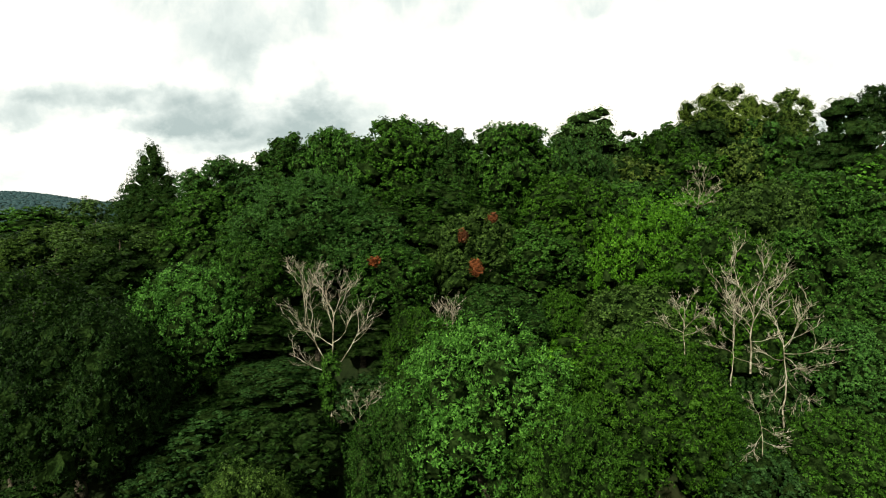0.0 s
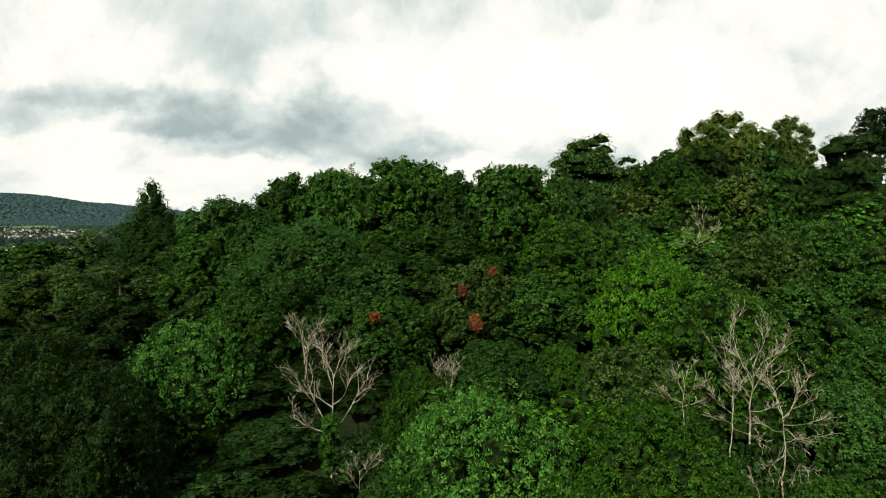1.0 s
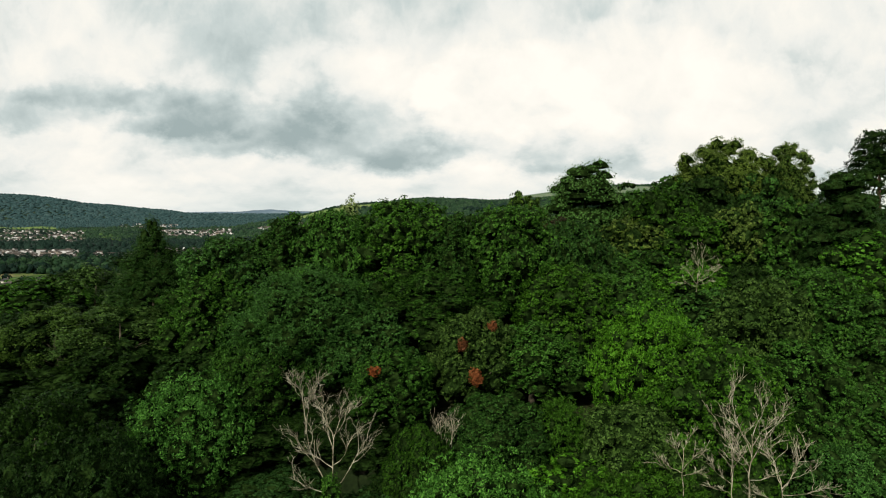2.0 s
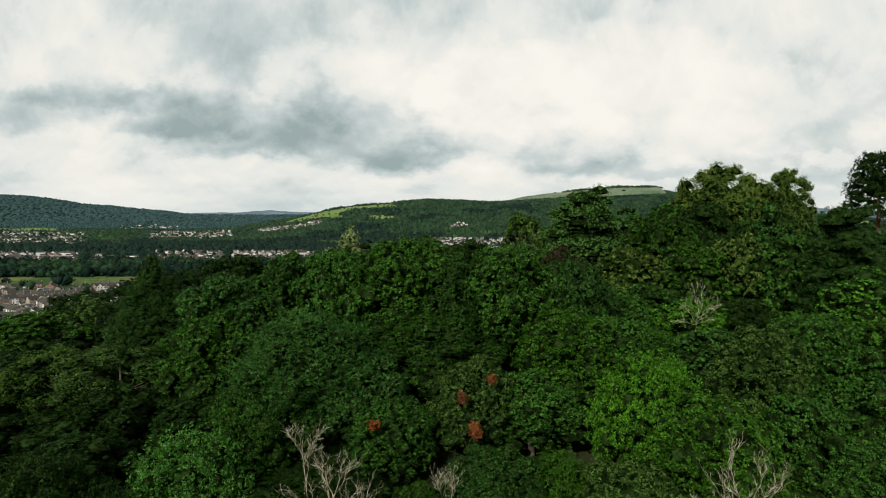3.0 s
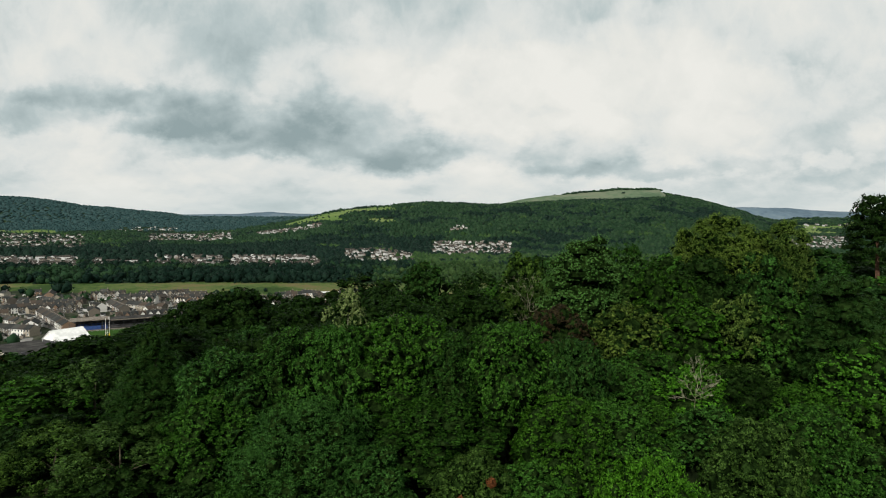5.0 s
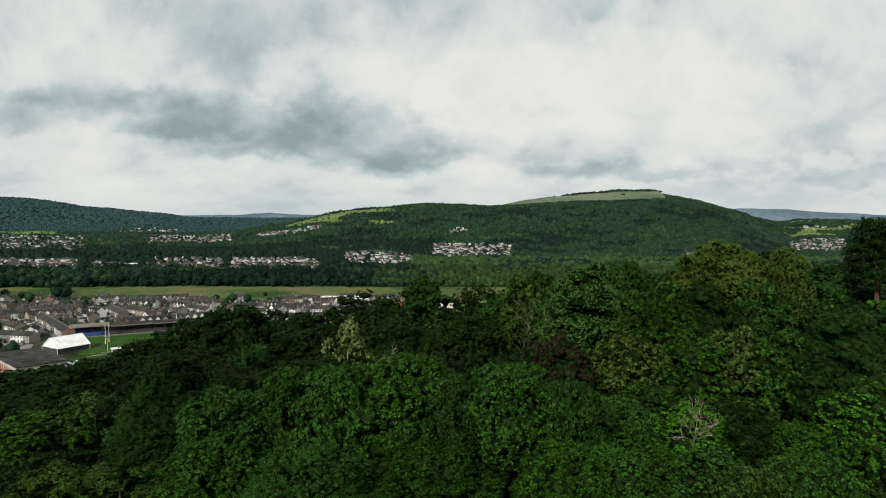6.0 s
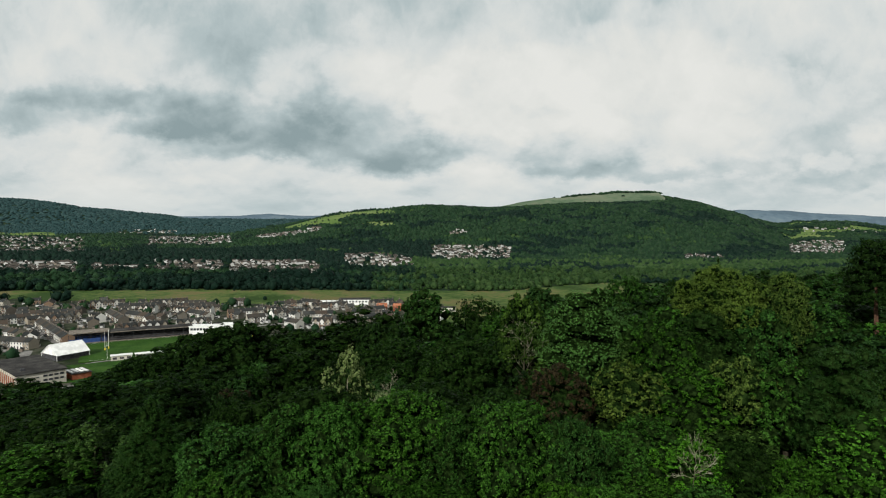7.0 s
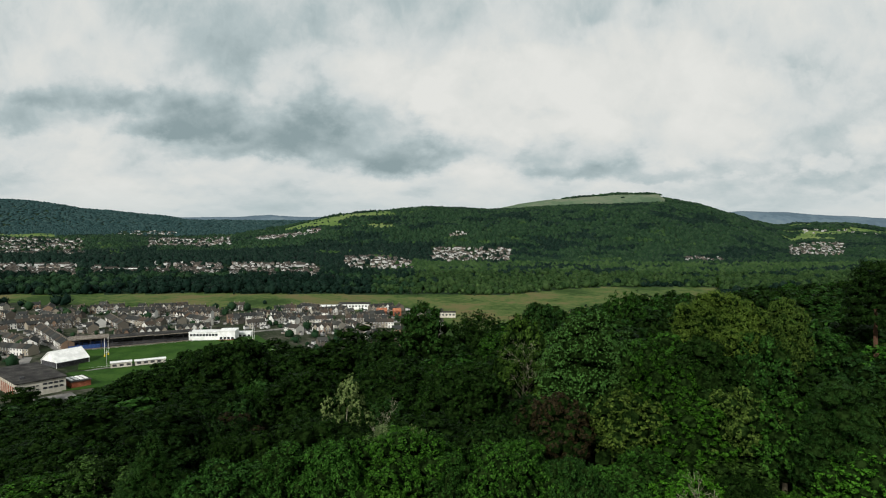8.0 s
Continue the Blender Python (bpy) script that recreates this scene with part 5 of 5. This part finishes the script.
def dead_tree(x, y, z, height, seed, boughs, girth=0.1, label="bleached dead tree with bare twisted branches", ivy=0.0, stem=0.7):
    """A bare tree: a trunk and forked branches, each branch with its twigs one part.
    boughs: rows of height on the trunk, way round (0 is along x), rise in degrees, length; or a number of them, spread all round."""
    rnd = random.Random(seed)
    t = new("dead_tree")
    t.matrix_basis = pose(x, y, z)
    pts = [Vector((0, 0, -0.8))]
    for k in range(9):
        pts.append(pts[-1] + Vector((rnd.uniform(-0.16, 0.16), rnd.uniform(-0.16, 0.16), 1.0)) * ((height * stem + 0.8) / 9))
    co, f = tube(pts, [girth * 0.7 * (1 - 0.085 * k) for k in range(10)], 7)
    child("trunk", mesh_of("trunk", co, f, DEAD_WOOD, True), t)
    if isinstance(boughs, int):
        boughs = [(height * rnd.uniform(0.3, stem), k * 137.5 + rnd.uniform(-25, 25), rnd.uniform(20, 70), height * rnd.uniform(0.25, 0.42)) for k in range(boughs)]

    def grow(p, d, long, r, depth, out):
        """A crooked branch that keeps its way, with side twigs."""
        path, q, way = [p], p, d
        for k in range(5):
            d = (d * 0.6 + way * 0.4 + Vector((rnd.uniform(-1, 1), rnd.uniform(-1, 1), rnd.uniform(-0.8, 0.9))) * 0.36).normalized()
            q = q + d * long / 5
            path.append(q)
        out.append((path, [r, r * 0.84, r * 0.68, r * 0.52, r * 0.38, r * 0.2], 5 if depth else 4))
        if depth:
            for k in range(7 if depth > 1 else 5):
                at = rnd.uniform(0.3, 1.0) * 5
                s = path[int(at)].lerp(path[min(int(at) + 1, 5)], at % 1)
                side = Vector((rnd.uniform(-1, 1), rnd.uniform(-1, 1), rnd.uniform(-0.35, 0.9)))
                grow(s, (way * 0.75 + side * 0.75).normalized(), long * rnd.uniform(0.26, 0.55), r * 0.5, depth - 1, out)

    for h, w, rise, long in boughs:
        k = max(0.0, min(8.99, (h + 0.8) / (height * stem + 0.8) * 9))
        at = pts[int(k)].lerp(pts[int(k) + 1], k % 1)
        w, e = math.radians(w), math.radians(rise)
        out = []
        grow(at, Vector((math.cos(w) * math.cos(e), math.sin(w) * math.cos(e), math.sin(e))), long, girth * 0.12 + 0.0065 * long, 2, out)
        co, fa = [], []
        for path, radii, sides in out:
            c, f = tube(path, [max(r, 0.009) for r in radii], sides)
            b = len(co)
            co += c
            fa += [tuple(v + b for v in g) for g in f]
        child("branch", mesh_of("branch", co, fa, DEAD_WOOD, True), t)
    if ivy:
        lumps = [(pts[k].x, pts[k].y, pts[k].z, ivy * rnd.uniform(0.7, 1.2), ivy * rnd.uniform(0.7, 1.2), height * 0.09) for k in range(0, 7)]
        child("ivy", crown_mesh("ivy", lumps, 6000, 0.14, LEAF["sunlit"], np.random.default_rng(seed), core=0.6, centre=(0, 0, height * 0.3), tuft=0.22), t, "green ivy climbing the trunk")
    return tagged(t, label, "dead tree", "dead trees in the wood")


dead_tree(-7.75, 41.5, -17.5, 14.2, 3, [(7.2, 8, 36, 5.3), (7.0, 185, 22, 3.3), (9.0, 176, 30, 3.0), (6.6, 182, 76, 6.6), (9.2, 12, 50, 3.0), (11.0, 170, 74, 2.7),
                                        (11.2, 40, 78, 2.8), (11.4, 5, 66, 2.6), (11.3, 260, 80, 2.9), (10.2, 160, 70, 2.4), (5.0, 10, -55, 1.7), (3.6, 30, -10, 1.4)],
          0.13, "ivy-clad dead tree with bare pale branches", ivy=0.55, stem=0.8)
dead_tree(-5.6, 39.8, -16.4, 5.6, 14, [(3.2, 10, 55, 2.0), (2.6, 170, 60, 1.6), (3.8, 20, 25, 1.5), (3.6, 200, 70, 1.6), (2.4, 0, 10, 1.2)], 0.05)
dead_tree(19.2, 36.2, -8.4, 7.0, 5, [(2.0, 175, 62, 3.4), (2.4, 10, 68, 3.6), (2.8, 100, 75, 3.8), (3.4, 20, 58, 2.8), (3.0, 165, 48, 2.8), (1.6, 200, 35, 2.2), (3.9, 350, 76, 2.6), (1.2, 15, 10, 1.6)], 0.09, stem=0.6)
dead_tree(21.2, 35.6, -12.6, 10.4, 8, [(5.0, 5, 38, 3.0), (5.2, 20, 58, 3.2), (4.8, 350, 6, 2.8), (5.4, 170, 62, 2.4), (5.6, 60, 70, 2.8), (4.6, 10, -28, 2.4), (3.4, 190, -58, 2.8), (3.5, 0, -55, 2.6), (3.7, 8, -12, 2.2), (4.4, 180, 10, 1.8)],
          0.10, "bleached dead tree with upright and drooping bare branches", stem=0.54)
dead_tree(17.7, 35.6, -9.0, 5.4, 17, [(1.6, 10, 62, 2.4), (1.9, 170, 50, 1.8), (2.3, 80, 72, 2.4), (1.2, 190, 15, 1.6), (2.8, 200, 70, 1.8), (1.0, 0, -30, 1.8)], 0.06, stem=0.6)
dead_tree(15.0, 36.0, -9.0, 5.2, 11, [(2.4, 175, 36, 1.8), (2.6, 5, 40, 1.9), (2.8, 160, 66, 1.9), (3.0, 30, 68, 2.0), (2.2, 0, 12, 1.5)], 0.06, stem=0.6)
dead_tree(18.6, 33.4, -14.0, 4.0, 12, [(2.4, 0, -14, 2.2), (2.0, 185, -60, 1.6), (2.8, 170, 60, 1.3), (1.6, 10, -40, 1.5)], 0.05)
dead_tree(0.4, 43.5, -12.0, 7.0, 6, [(3.0, 20, 80, 3.2), (2.6, 170, 78, 3.0), (3.4, 0, 74, 2.6), (2.0, 200, 82, 3.4)], 0.05, "thin bare saplings among green crowns")
dead_tree(28.6, 66.0, -4.5, 11.2, 9, [(6.6, 170, 50, 2.6), (6.8, 20, 45, 2.6), (7.2, 250, 70, 3.0), (7.0, 310, 35, 2.4), (6.4, 200, 20, 2.2), (7.4, 80, 75, 3.0), (6.5, 350, 15, 2.0)], 0.08, "pale bare-topped tree standing among green crowns")
dead_tree(-8.5, 90.0, -2.0, 9.0, 21, 6, 0.07)
dead_tree(17.0, 118.0, -4.0, 14.5, 22, 8, 0.09, "grey bare-topped tree above the wood")
dead_tree(-11.0, 46.0, -8.0, 6.0, 23, 7, 0.05, "thin pale dead branches through green crowns")


def withered_spray(tree, x, y, z, r, seed):
    """Rust-brown dead leaves at the end of a branch."""
    g = np.random.default_rng(seed)
    lumps = [(x + g.uniform(-r, r) * 0.6, y + g.uniform(-r, r) * 0.4, z + g.uniform(-r, r) * 0.6, r * 0.6, r * 0.6, r * 0.5) for _ in range(3)]
    ob = child("withered_spray", crown_mesh("withered_spray", lumps, 260, 0.2, LEAF["rust"], g, core=0.05, centre=(x, y + 3, z), tuft=0.3, per=7), tree, "rust-brown withered leaves")
    ob.matrix_parent_inverse = tree.matrix_basis.inverted()


for k, (x, y, z, r) in enumerate(((2.7, 46.6, -3.7, 0.45), (2.5, 46.8, -3.0, 0.35), (1.5, 47.0, -0.9, 0.35), (3.9, 47.5, 0.7, 0.35), (-5.4, 46.5, -2.9, 0.25))):
    withered_spray(RED_TREE, x, y, z, r, 40 + k)
